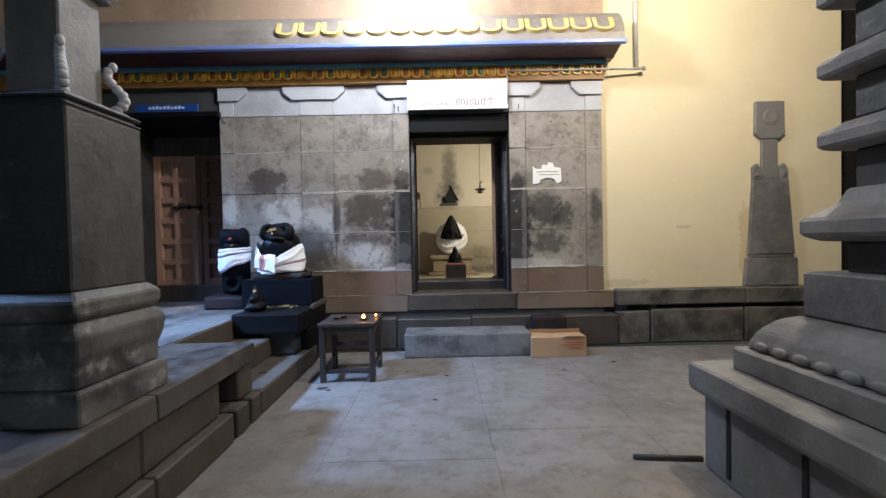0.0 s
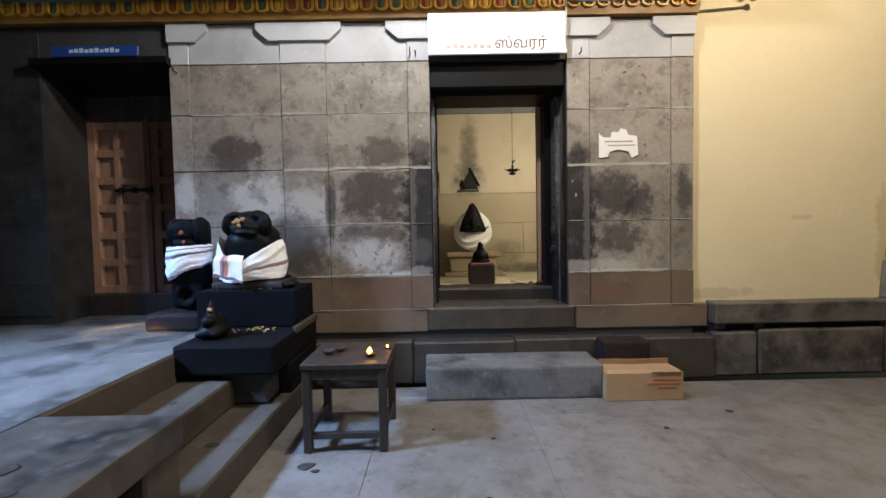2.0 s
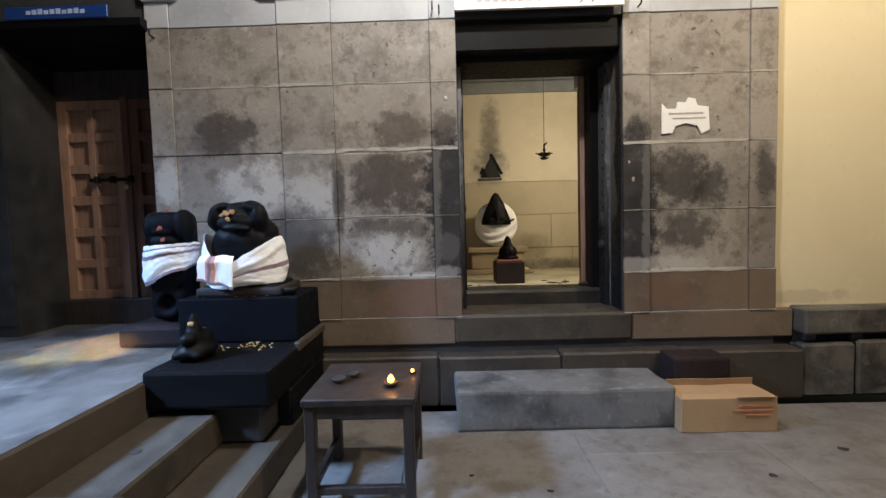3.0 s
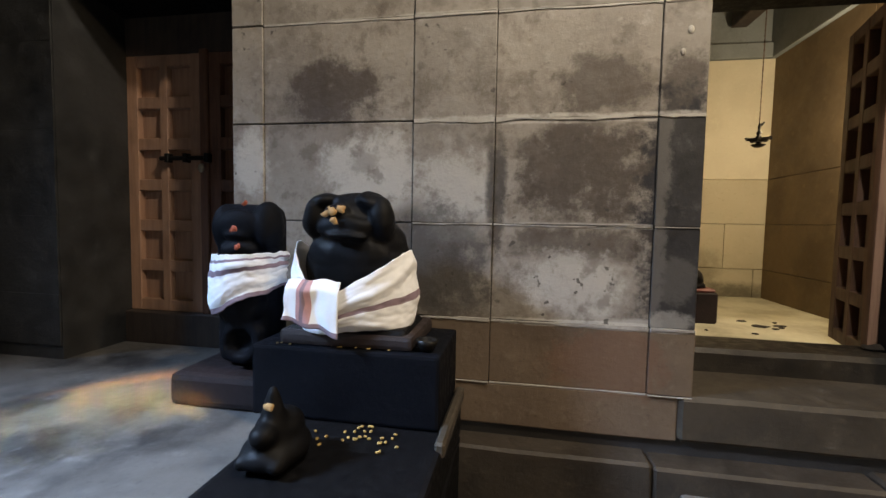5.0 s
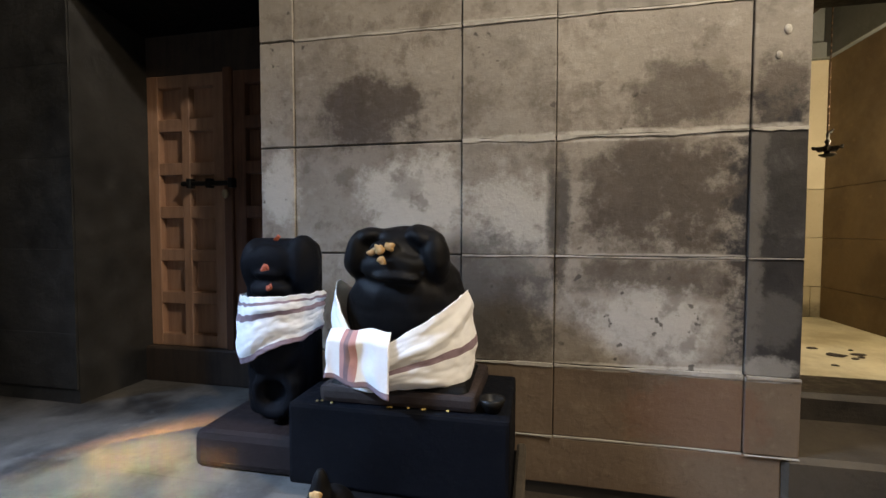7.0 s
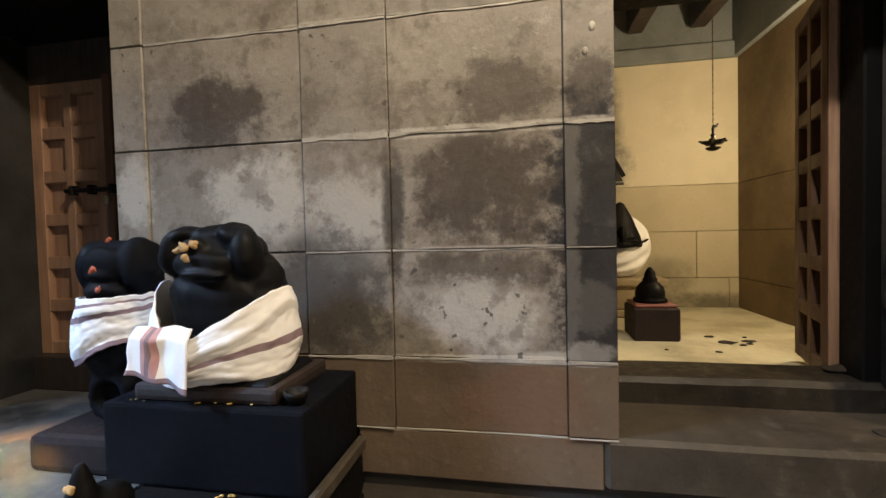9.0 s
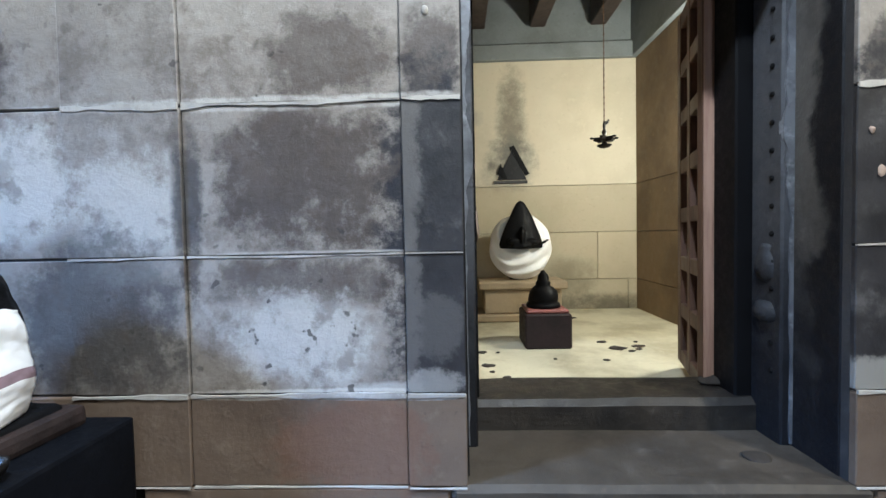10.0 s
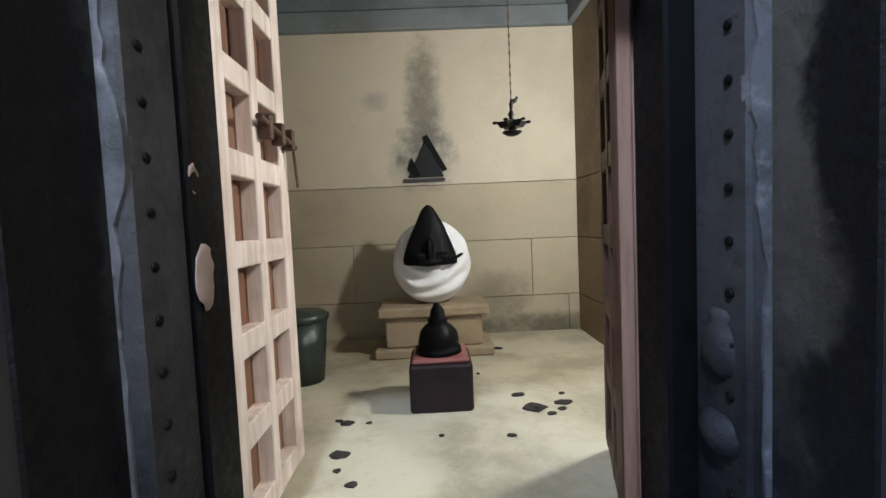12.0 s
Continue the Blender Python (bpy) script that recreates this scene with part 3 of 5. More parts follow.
# smeared lime pointing along the bed joints
for bx0, bx1, proud in BAYS[1:]:
    for z, wd in ((0.665, 0.003), (0.98, 0.008), (1.455, 0.004), (1.965, 0.012), (2.475, 0.006)):
        if bx0 < -1.7 and z < 2:
            continue
        yf = W - 0.0065 - 0.009 * proud - (0.010 if z < 1 else 0) - (0.004 if z < 0.7 else 0)
        bm = bmesh.new()
        n = max(4, int((bx1 - bx0) / 0.03))
        lo, hi = [], []
        for i in range(n + 1):
            x = bx0 + 0.004 + (bx1 - bx0 - 0.008) * i / n
            k = 0.75 + 0.9 * noise.noise(Vector((x * 6, z * 9, 0.3))) + 0.5 * noise.noise(Vector((x * 23, z * 9, 1.3)))
            k = max(0.12, k)
            c = z + 0.004 * noise.noise(Vector((x * 4, z, 5)))
            lo.append((x, c - wd * k)), hi.append((x, c + wd * 0.8 * k))
        wall_part("lime_pointing", plate(lo + hi[::-1], yf - 0.002, yf + 0.008), M_POINT)
# small pale repairs on the pilaster beside the door
for x, z, r in ((-0.413, 2.245, 0.012), (-0.385, 2.341, 0.014), ):
    wall_part("lime_dab", blob(bmesh.new(), x, W - 0.014, z, r, 0.006, r * 1.4, u=8, v=6), M_POINT, smooth=True)
for x, z, r in ((1.0, 1.82, 0.009), (1.03, 1.69, 0.012)):
    wall_part("chipped_spot", roughen(blob(bmesh.new(), x, W - 0.014, z, r, 0.004, r * 1.6, u=10, v=8), 0.005, 60), M_PATCH, "bare chipped spot")
# bevelled corbels under the cornice
for a, b, lo, hi in ((-1.855, -1.09, 1, 1), (-0.685, -0.305, 1, 0), (DX1 - 0.01, 1.345, 0, 1), (1.734, 2.12, 1, 0), (-2.66, -2.30, 0, 1)):
    pts = [(a, 3.285), (a, 3.22), (a + (0.11 if lo else 0), 3.125), (b - (0.11 if hi else 0), 3.125), (b, 3.22), (b, 3.285)]
    wall_part("corbel", plate(pts, W - 0.042, W - 0.004), M_PAINTGREY)
# far left blocks, beyond the side door, near-black to stand in for shade there
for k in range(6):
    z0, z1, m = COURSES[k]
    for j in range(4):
        wall_part("stone_block", roughen(box(-3.835 - (j + 1) * 1.05, -3.835 - j * 1.05 - 0.001, W - 0.006, W + 0.1, z0 + 0.0005, z1 - 0.0005, 0.001), 0.0025, 4), M_HALLSHADE)
# plinth mouldings
PL0, PL1 = -1.42, 2.25
for a, b in ((PL0, -0.36), (1.02, PL1)):
    wall_part("plinth_course", roughen(box(a, b, W - 0.022, W + 0.1, 0.45, 0.663, 0.008), 0.004, 4, 2), M_BROWNCOURSE, "blotched brown plinth course")
# black strip set into the recess as its shade
wall_part("plinth_recess", box(PL0, 5.18, W + 0.02, W + 0.1, 0.28, 0.47), M_GAPSHADE, "recess under the plinth course, its shade coloured black")
for k in range(4):
    a = PL0 + k * 0.93
    wall_part("base_stone", roughen(box(a, min(a + 0.926, PL1 - 0.004), W - 0.145, W + 0.1, 0.0, 0.39 - 0.012 * (k % 2), 0.014), 0.005, 4, 2), M_PLINTH)

# ---- plastered wall ----
pw = thing("wall_plaster", (2.12, 5.6, 0), "cream-painted plaster wall above a stone ledge", "wall", kind="structure")


def pw_part(name, bm, mat, label=""):
    bmesh.ops.translate(bm, vec=(-2.12, -5.6, 0), verts=bm.verts)
    return part(name, bm, mat, pw, label)


pw_part("plaster", box(2.12, 5.18, 5.6, 6.1, 0.3, 5.0), M_PLASTER, "cream plaster")
pw_part("plaster_end", box(5.18, 5.2, 5.62, 6.3, 0.0, 5.0), M_DARK)
for a, b in ((2.26, 3.84), (3.85, 5.16)):
    pw_part("ledge_stone", roughen(box(a, b, 5.43, 5.62, 0.485, 0.678, 0.014), 0.006, 4, 3), M_LEDGE, "grey ledge stone")
for a, b in ((2.26, 2.66), (2.67, 3.83), (3.84, 5.16)):
    pw_part("base_stone", roughen(box(a, b, 5.45, 5.62, 0.0, 0.43 - (0.02 if b < 2.7 else 0), 0.02), 0.007, 5, 3), M_LEDGE)
for a in (2.30, 2.66, 3.82, 4.9):
    pw_part("short_block", roughen(box(a, a + 0.09, 5.49, 5.62, 0.42, 0.495, 0.01), 0.003, 3), M_DARK)
# black sheet as the shade between ledge and base stones
pw_part("ledge_recess", box(2.26, 5.16, 5.54, 5.6, 0.40, 0.50), M_GAPSHADE)

# stone half column in front of the plaster
pil = thing("stone_pilaster", (4.3, 5.5, 0.68), "grey granite pilaster with tapered shaft on the ledge", "pilaster")


def pil_part(name, pts, y0, label=""):
    bm = plate([(x - 4.3, z - 0.68) for x, z in pts], y0 - 5.5, 5.598 - 5.5)
    bmesh.ops.bevel(bm, geom=bm.edges[:], offset=0.008, segments=1, affect="EDGES")
    return part(name, bm, M_STONE, pil, label)


pil_part("base_block", [(3.90, 0.682), (4.58, 0.682), (4.57, 1.03), (3.93, 1.03)], 5.53)
pil_part("base_neck", [(3.97, 1.03), (4.53, 1.03), (4.53, 1.08), (3.97, 1.08)], 5.545)
pil_part("shaft", [(3.95, 1.08), (4.55, 1.08), (4.52, 1.20), (4.47, 2.02), (4.02, 2.02), (3.98, 1.20)], 5.54)
for a in (4.02, 4.36):
    pil_part("shoulder", [(a, 2.02), (a + 0.11, 2.02), (a + 0.11, 2.14), (a + 0.06, 2.23), (a, 2.18)], 5.55)
    pil_part("shoulder_knob", [(a + 0.025, 2.06), (a + 0.085, 2.06), (a + 0.085, 2.12), (a + 0.025, 2.12)], 5.535)
pil_part("neck", [(4.13, 2.02), (4.35, 2.02), (4.34, 2.53), (4.14, 2.53)], 5.555)
pil_part("capital", [(4.05, 2.60), (4.12, 2.53), (4.36, 2.53), (4.43, 2.60), (4.42, 3.0), (4.06, 3.0)], 5.545)
part("disc", lathe([(0.10, 0.0), (0.10, 0.01), (0.07, 0.016), (0.03, 0.012)], 20), M_STONE, pil, "worn carved disc").matrix_basis = pose(-0.06, 0.046, 2.125, 90, 0, 0)

# ---- shrine room ----
SZ = 0.68
shrine = thing("shrine_walls", (0, 8.78, SZ), "cream limewashed stone shrine chamber with soot stains", "wall", kind="structure")


def sh_part(name, bm, mat, label=""):
    bmesh.ops.translate(bm, vec=(0, -8.78, -SZ), verts=bm.verts)
    return part(name, bm, mat, shrine, label)


SX0, SX1, SY0, SY1 = -0.98, 1.56, 6.12, 8.78
for z0, z1, cuts in ((SZ, 1.0, (1.47,)), (1.0, 1.5, (1.155, -0.4)), (1.5, 1.995, ()), (1.995, 3.30, ())):
    xs = [SX0 - 0.1] + sorted(cuts) + [SX1 + 0.1]
    for a, b in zip(xs, xs[1:]):
        sh_part("wall_block", roughen(box(a + 0.002, b - 0.002, SY1, SY1 + 0.2, z0 + 0.002, z1 - 0.002, 0.004), 0.0025, 4), M_SHWALL if z0 > 1.9 else M_SHLOW)
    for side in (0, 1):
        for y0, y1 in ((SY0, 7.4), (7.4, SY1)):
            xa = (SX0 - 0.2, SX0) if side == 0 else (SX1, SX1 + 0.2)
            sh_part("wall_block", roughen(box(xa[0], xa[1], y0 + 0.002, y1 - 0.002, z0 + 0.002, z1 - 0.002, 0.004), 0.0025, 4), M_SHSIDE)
sh_part("top_band", box(SX0 - 0.1, SX1 + 0.1, SY1 - 0.05, SY1 + 0.2, 3.30, 3.46, 0.006), M_SHTOP, "blue-grey top band")
sh_part("top_course", box(SX0 - 0.1, SX1 + 0.1, SY1, SY1 + 0.2, 3.46, 3.95), M_SHTOP)
for xa, xb in ((SX0 - 0.2, SX0 + 0.05), (SX1 - 0.05, SX1 + 0.2)):
    sh_part("side_band", box(xa, xb, SY0, SY1, 3.30, 3.95, 0.006), M_SHTOP)
sh_part("mortar_back", box(SX0 - 0.25, SX1 + 0.25, SY1 + 0.1, SY1 + 0.25, 0.3, 4), M_MORTAR)
for xa in (SX0 - 0.3, SX1 + 0.1):
    sh_part("mortar_side", box(xa, xa + 0.2, SY0, SY1 + 0.1, 0.3, 4), M_MORTAR)
for xa, xb in ((SX0 - 0.3, DX0 - 0.01), (DX1 + 0.01, SX1 + 0.3)):
    sh_part("front_wall", box(xa, xb, SY0 + 0.005, SY0 + 0.08, 0.3, 4), M_SHWALL)
sh_part("over_door", box(DX0 - 0.01, DX1 + 0.01, SY0 + 0.005, SY0 + 0.08, 2.9, 4), M_SHWALL)
tagged(part("shrine_floor", roughen(box(SX0 - 0.1, SX1 + 0.1, SY0 - 0.02, SY1 + 0.05, 0.3, SZ), 0.0), M_SHFLOOR), "cream cement shrine floor with dark specks", "floor", kind="structure")
tagged(part("shrine_ceiling", box(SX0 - 0.3, SX1 + 0.3, SY0, SY1 + 0.25, 3.95, 4.15), M_CEIL), "dark stone shrine ceiling", "ceiling", kind="structure")
for k in range(4):
    sh_part("ceiling_beam", box(SX0 + 0.2 + k * 0.62, SX0 + 0.36 + k * 0.62, SY0 + 0.1, SY1 - 0.05, 3.62, 3.95, 0.01), M_WOODDARK, "dark wooden beam")
# triangular lamp niche
niche = thing("lamp_niche", (0.255, 8.78, 2.035), "soot-blackened triangular lamp niche in the limewashed wall", "niche", kind="structure")
part("niche_sill", box(-0.19, 0.17, -0.02, 0.0, -0.01, 0.02, 0.004), M_DARK, niche)
part("niche_back", plate([(-0.15, 0.03), (0.16, 0.03), (0.02, 0.36)], -0.012, -0.004), M_JAMB, niche, "sooty niche back")
part("niche_side", plate([(-0.01, 0.37), (0.03, 0.39), (0.19, 0.09), (0.15, 0.07)], -0.02, -0.005), M_BLACKSTONE, niche)
part("niche_side", plate([(-0.15, 0.1), (-0.11, 0.2), (-0.04, 0.04), (-0.08, 0.03)], -0.018, -0.005), M_BLACKSTONE, niche)

# ---- stone door frame of the shrine ----
df = thing("door_frame", (0.33, W, 0.66), "black oily stone door frame with carved studs", "door frame", kind="structure")


def df_part(name, bm, mat, label="", smooth=False):
    bmesh.ops.translate(bm, vec=(-0.33, -W, -0.66), verts=bm.verts)
    return part(name, bm, mat, df, label, smooth)


for s in (0, 1):
    mx = (lambda a, b: (a, b)) if s == 0 else (lambda a, b: (0.655 - b, 0.655 - a))
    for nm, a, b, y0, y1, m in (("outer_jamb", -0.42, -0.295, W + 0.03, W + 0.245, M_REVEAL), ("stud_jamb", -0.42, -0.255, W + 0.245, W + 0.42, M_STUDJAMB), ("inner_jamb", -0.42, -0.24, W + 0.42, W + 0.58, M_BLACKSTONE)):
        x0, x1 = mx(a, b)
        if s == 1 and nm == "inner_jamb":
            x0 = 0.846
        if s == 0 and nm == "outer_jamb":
            m = M_SHADEREVEAL
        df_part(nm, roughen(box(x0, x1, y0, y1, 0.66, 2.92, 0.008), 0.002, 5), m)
    we = bmesh.new()
    pts, n = [], 60
    for i in range(n + 1):
        z = 0.68 + 2.0 * i / n
        k = 0.5 + 0.9 * noise.noise(Vector((s * 7, z * 3, 0.2))) + 0.6 * noise.noise(Vector((s * 7, z * 14, 2.2)))
        k *= min(1, max(0.25, (z - 1.15) * 1.6))
        pts.append((z, 0.006 + 0.026 * max(0.05, k)))
    lo = [we.verts.new((-0.299, W + 0.237, z)) for z, k in pts]
    mid_ = [we.verts.new((-0.2995 + min(0.044, k * 1.5), W + 0.238, z)) for z, k in pts]
    hi = [we.verts.new((-0.299 + min(0.045, k * 1.5), W + 0.262, z)) for z, k in pts]
    for i in range(n):
        we.faces.new((lo[i], mid_[i], mid_[i + 1], lo[i + 1]))
        we.faces.new((mid_[i], hi[i], hi[i + 1], mid_[i + 1]))
    if s:
        for v in we.verts:
            v.co.x = 0.655 - v.co.x
    df_part("worn_edge", we, M_WORN, "chipped pale edge")
    sx = -0.253 if s == 0 else 0.908
    for k in range(17):
        df_part("stud", blob(bmesh.new(), sx, W + 0.298, 0.95 + k * 0.108, 0.006, 0.013, 0.011, u=8, v=6), M_BLACKSTONE, smooth=True)
    for nm, dz, prof in () if s == 0 else (("carved_boss", 1.30, [(0.02, 0.0), (0.045, 0.02), (0.055, 0.06), (0.048, 0.10), (0.028, 0.125), (0.036, 0.14), (0.022, 0.155)]), ("boss_foot", 1.14, [(0.03, 0.0), (0.06, 0.012), (0.066, 0.04), (0.05, 0.07), (0.03, 0.08)])):
        bm = lathe(prof, 20, 0, W + 0.335)
        bmesh.ops.scale(bm, vec=(0.55, 1, 1), verts=bm.verts)
        bmesh.ops.translate(bm, vec=(0.915, 0, dz), verts=bm.verts)
        df_part(nm, roughen(bm, 0.006, 12), M_STUDJAMB, "worn carved pot" if nm == "carved_boss" else "worn carved dish", True)
for y, z, w, h in ((6.025, 1.555, 0.035, 0.075), (6.01, 1.785, 0.015, 0.045)):
    bm = blob(bmesh.new(), -0.241, y, z, 0.006, w * 1.25, h * 1.1, u=14, v=10)
    df_part("bare_patch", roughen(roughen(bm, 0.012, 11), 0.008, 38), M_PATCH, "pale bare patch", True)
df_part("lintel", roughen(box(DX0 - 0.1, DX1 + 0.1, W + 0.03, W + 0.58, 2.70, 2.93, 0.01), 0.003, 3), M_BLACKSTONE, "black stone lintel")
df_part("pivot_post", roughen(box(0.804, 0.842, 6.152, 6.20, 0.80, 2.69, 0.006), 0.002, 6), M_LEAFRED, "brown pivot post")
df_part("post_lining", box(0.806, 0.842, 6.147, 6.1525, 0.80, 2.69, 0.001), M_PINKPOST, "pale worn lining strip")
df_part("lintel_drip", box(DX0 + 0.01, DX1 - 0.01, W + 0.15, W + 0.57, 2.66, 2.70, 0.006), M_BLACKSTONE)
df_part("threshold", roughen(box(DX0 + 0.002, DX1 - 0.002, W + 0.38, W + 0.70, 0.64, 0.80, 0.025), 0.009, 5, 4), M_THRESHOLD, "dark worn threshold")
df_part("door_step", roughen(box(DX0 - 0.058, DX1 + 0.062, W - 0.035, W + 0.40, 0.452, 0.672, 0.02), 0.007, 5, 4), M_STEP, "blotched brown-grey stone step")

# ---- shrine door leaves ----


def lattice_leaf(width, height, rows, thick=0.07):
    """A leaf along +x from its hinge, face towards -y, with sunk square panels."""
    fr = bmesh.new()
    st, rail = 0.085, 0.08
    ph = (height - rail * (rows + 1)) / rows
    pw_ = (width - st * 2 - 0.06) / 2
    for a, b in ((0, st), (st + pw_, st + pw_ + 0.06), (width - st, width)):
        add_box(fr, a, b, 0, thick, 0, height, 0.004)
    for r in range(rows + 1):
        for a in (st, st + pw_ + 0.06):
            add_box(fr, a - 0.004, a + pw_ + 0.004, 0.002, thick - 0.002, r * (ph + rail), r * (ph + rail) + rail, 0.004)
    cells = [((st if c == 0 else st + pw_ + 0.06), r * (ph + rail) + rail) for r in range(rows) for c in range(2)]
    return fr, cells, pw_, ph


def build_leaf(name, hinge, angle, width, height, rows, mats, label, mirror=False):
    ob = thing(name, hinge, label, "door", kind="structure")
    ob.rotation_euler = (0, 0, radians(angle))
    fr, cells, pw_, ph = lattice_leaf(width, height, rows)
    if mirror:
        bmesh.ops.scale(fr, vec=(1, -1, 1), verts=fr.verts)
    part("leaf_frame", fr, mats[0], ob)
    me = None
    for cx, cz in cells:
        s = -1 if mirror else 1
        if me is None:
            p = part("panel", box(-0.004, pw_ + 0.004, min(s * 0.054, s * 0.066), max(s * 0.054, s * 0.066), -0.004, ph + 0.004), mats[1], ob)
            me = p.data
        else:
            p = new("panel", me)
            p.parent = ob
        p.location = (cx, 0, cz)
    return ob


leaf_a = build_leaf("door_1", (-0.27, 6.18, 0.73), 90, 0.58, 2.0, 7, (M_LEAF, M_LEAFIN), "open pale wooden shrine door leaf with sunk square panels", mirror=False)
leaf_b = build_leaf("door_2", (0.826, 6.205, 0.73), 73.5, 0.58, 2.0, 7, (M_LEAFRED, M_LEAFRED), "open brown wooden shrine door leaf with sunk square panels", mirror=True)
hs = bmesh.new()
tube(hs, (0.24, -0.03, 1.30), (0.60, -0.03, 1.26), 0.012)
for k in (0.30, 0.42, 0.53):
    add_box(hs, k, k + 0.03, -0.045, 0.0, 1.24, 1.32, 0.004)
tube(hs, (0.56, -0.035, 1.26), (0.575, -0.04, 1.10), 0.006)
part("hasp", hs, M_RUSTIRON, leaf_a, "rusty iron hasp")
part("edge_post", box(-0.03, 0.0, -0.01, 0.06, -0.02, 2.0, 0.006), M_LEAF, leaf_a, "pale pivot post")
part("edge_post", box(-0.03, 0.0, -0.06, 0.01, -0.02, 2.0, 0.006), M_PINKPOST, leaf_b, "pale pivot post")

# ---- closed side door in its recess ----
sd = thing("door_3", (-3.245, 6.06, 0.80), "closed double wooden door with sunk square panels in a stone recess", "door", kind="structure")


def sd_part(name, bm, mat, label="", smooth=False, parent=None):
    bmesh.ops.translate(bm, vec=(3.245, -6.06, -0.80), verts=bm.verts)
    return part(name, bm, mat, parent or sd, label, smooth)


for x0, x1, m, lb in ((-3.83, -3.25, M_WOODPALE, "pale orange leaf"), (-3.19, -2.64, M_WOODRED, "dark red-brown leaf")):
    fr, cells, pw_, ph = lattice_leaf(x1 - x0, 1.76, 6, 0.06)
    bmesh.ops.translate(fr, vec=(x0, 6.05, 0.80), verts=fr.verts)
    lf = sd_part("leaf", fr, m, lb)
    me = None
    for cx, cz in cells:
        if me is None:
            p = part("panel", box(-0.004, pw_ + 0.004, 0.046, 0.062, -0.004, ph + 0.004), m, lf)
            me = p.data
        else:
            p = new("panel", me)
            p.parent = lf
        p.location = (x0 + 3.245 + cx, -0.01, cz)
sd_part("meeting_post", box(-3.25, -3.19, 6.03, 6.1, 0.78, 2.58, 0.006), M_WOODRED)
sd_part("transom", box(-3.84, -2.6, 6.05, 6.12, 2.56, 2.93, 0.004), M_WOODDARK, "smoked wooden transom board")
sd_part("sill", box(-3.84, -2.6, 6.0, 6.14, 0.57, 0.80, 0.01), M_WOODDARK, "dark wooden sill")
bl = bmesh.new()
tube(bl, (-3.55, 6.03, 1.86), (-3.17, 6.02, 1.86), 0.016)
for a in (-3.5, -3.36, -3.2):
    add_box(bl, a, a + 0.03, 6.0, 6.05, 1.83, 1.89, 0.004)
sd_part("bolt", bl, M_IRON, "black iron bolt")
sd_part("padlock", blob(bmesh.new(), -3.215, 6.0, 1.79, 0.024, 0.015, 0.03, u=10, v=8), M_BRASS, "round pale padlock", True)
rec = thing("door_recess", (-3.245, 6.0, 0.57), "stone recess around the side door, its shade coloured dark", "wall", kind="structure")


def rec_part(name, bm, mat, label=""):
    bmesh.ops.translate(bm, vec=(3.245, -6.0, -0.57), verts=bm.verts)
    return part(name, bm, mat, rec, label)


# recess sides take the near-black stone as their shade
rec_part("side_stone", box(-4.1, -3.84, W + 0.1, 6.2, 0.3, 3.3), M_HALLSHADE)
rec_part("side_stone", box(-2.655, -2.45, W + 0.1, 6.2, 0.3, 3.3), M_HALLSHADE)
rec_part("back_stone", box(-4.1, -2.4, 6.14, 6.3, 0.3, 3.3), M_GAPSHADE)
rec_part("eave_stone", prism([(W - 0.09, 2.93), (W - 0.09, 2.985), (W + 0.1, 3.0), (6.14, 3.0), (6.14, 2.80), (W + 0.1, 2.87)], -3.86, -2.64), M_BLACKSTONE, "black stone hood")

# ---- platform and steps ----
PZ = 0.58
plat = thing("platform", (-5, 2, 0), "raised stone platform with oily dark worn slabs", "platform", kind="structure")


def plat_part(name, bm, mat, label=""):
    bmesh.ops.translate(bm, vec=(5, -2, 0), verts=bm.verts)
    return part(name, bm, mat, plat, label)


plat_part("core", box(-8.99, -2.06, -3.58, 5.99, 0.0, PZ - 0.02), M_DARK)
# black core reads as shade behind the face stones
plat_part("core", box(-2.06, -1.70, -3.58, 3.42, 0.0, PZ - 0.145), M_GAPSHADE)
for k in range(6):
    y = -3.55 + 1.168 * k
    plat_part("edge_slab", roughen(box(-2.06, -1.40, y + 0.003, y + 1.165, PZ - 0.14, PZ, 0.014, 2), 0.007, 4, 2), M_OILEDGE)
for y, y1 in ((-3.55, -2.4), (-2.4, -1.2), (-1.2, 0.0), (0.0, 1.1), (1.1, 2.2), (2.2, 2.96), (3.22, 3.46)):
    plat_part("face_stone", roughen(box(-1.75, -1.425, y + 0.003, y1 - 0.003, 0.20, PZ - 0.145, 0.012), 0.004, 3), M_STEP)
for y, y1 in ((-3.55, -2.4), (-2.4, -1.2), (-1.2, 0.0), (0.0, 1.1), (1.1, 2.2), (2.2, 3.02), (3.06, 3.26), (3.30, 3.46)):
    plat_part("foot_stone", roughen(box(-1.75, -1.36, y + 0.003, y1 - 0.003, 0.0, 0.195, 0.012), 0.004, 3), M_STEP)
# black box for the dark inside the open face
plat_part("hollow", box(-1.9, -1.62, 2.9, 3.3, 0.02, PZ - 0.145), M_GAPSHADE)
for j in range(5):
    ys = -3.55
    k = 0
    while ys < 5.9:
        ye = min(ys + (1.3, 1.7, 1.1, 1.5)[(k + j) % 4], 5.99)
        plat_part("slab", roughen(box(-2.065 - (j + 1) * 1.05, -2.065 - j * 1.05 - 0.0004, ys, ye - 0.0004, PZ - 0.15, PZ), 0.0006, 2), M_OILFLOOR)
        ys = ye
        k += 1
plat_part("slab", roughen(box(-2.40, -2.068, 4.9, 5.57, PZ - 0.15, PZ - 0.002, 0.003), 0.001), M_OILFLOOR)
steps = thing("stone_steps", (-1.7, 4.0, 0), "two worn brown stone steps up to the platform", "steps", kind="structure")
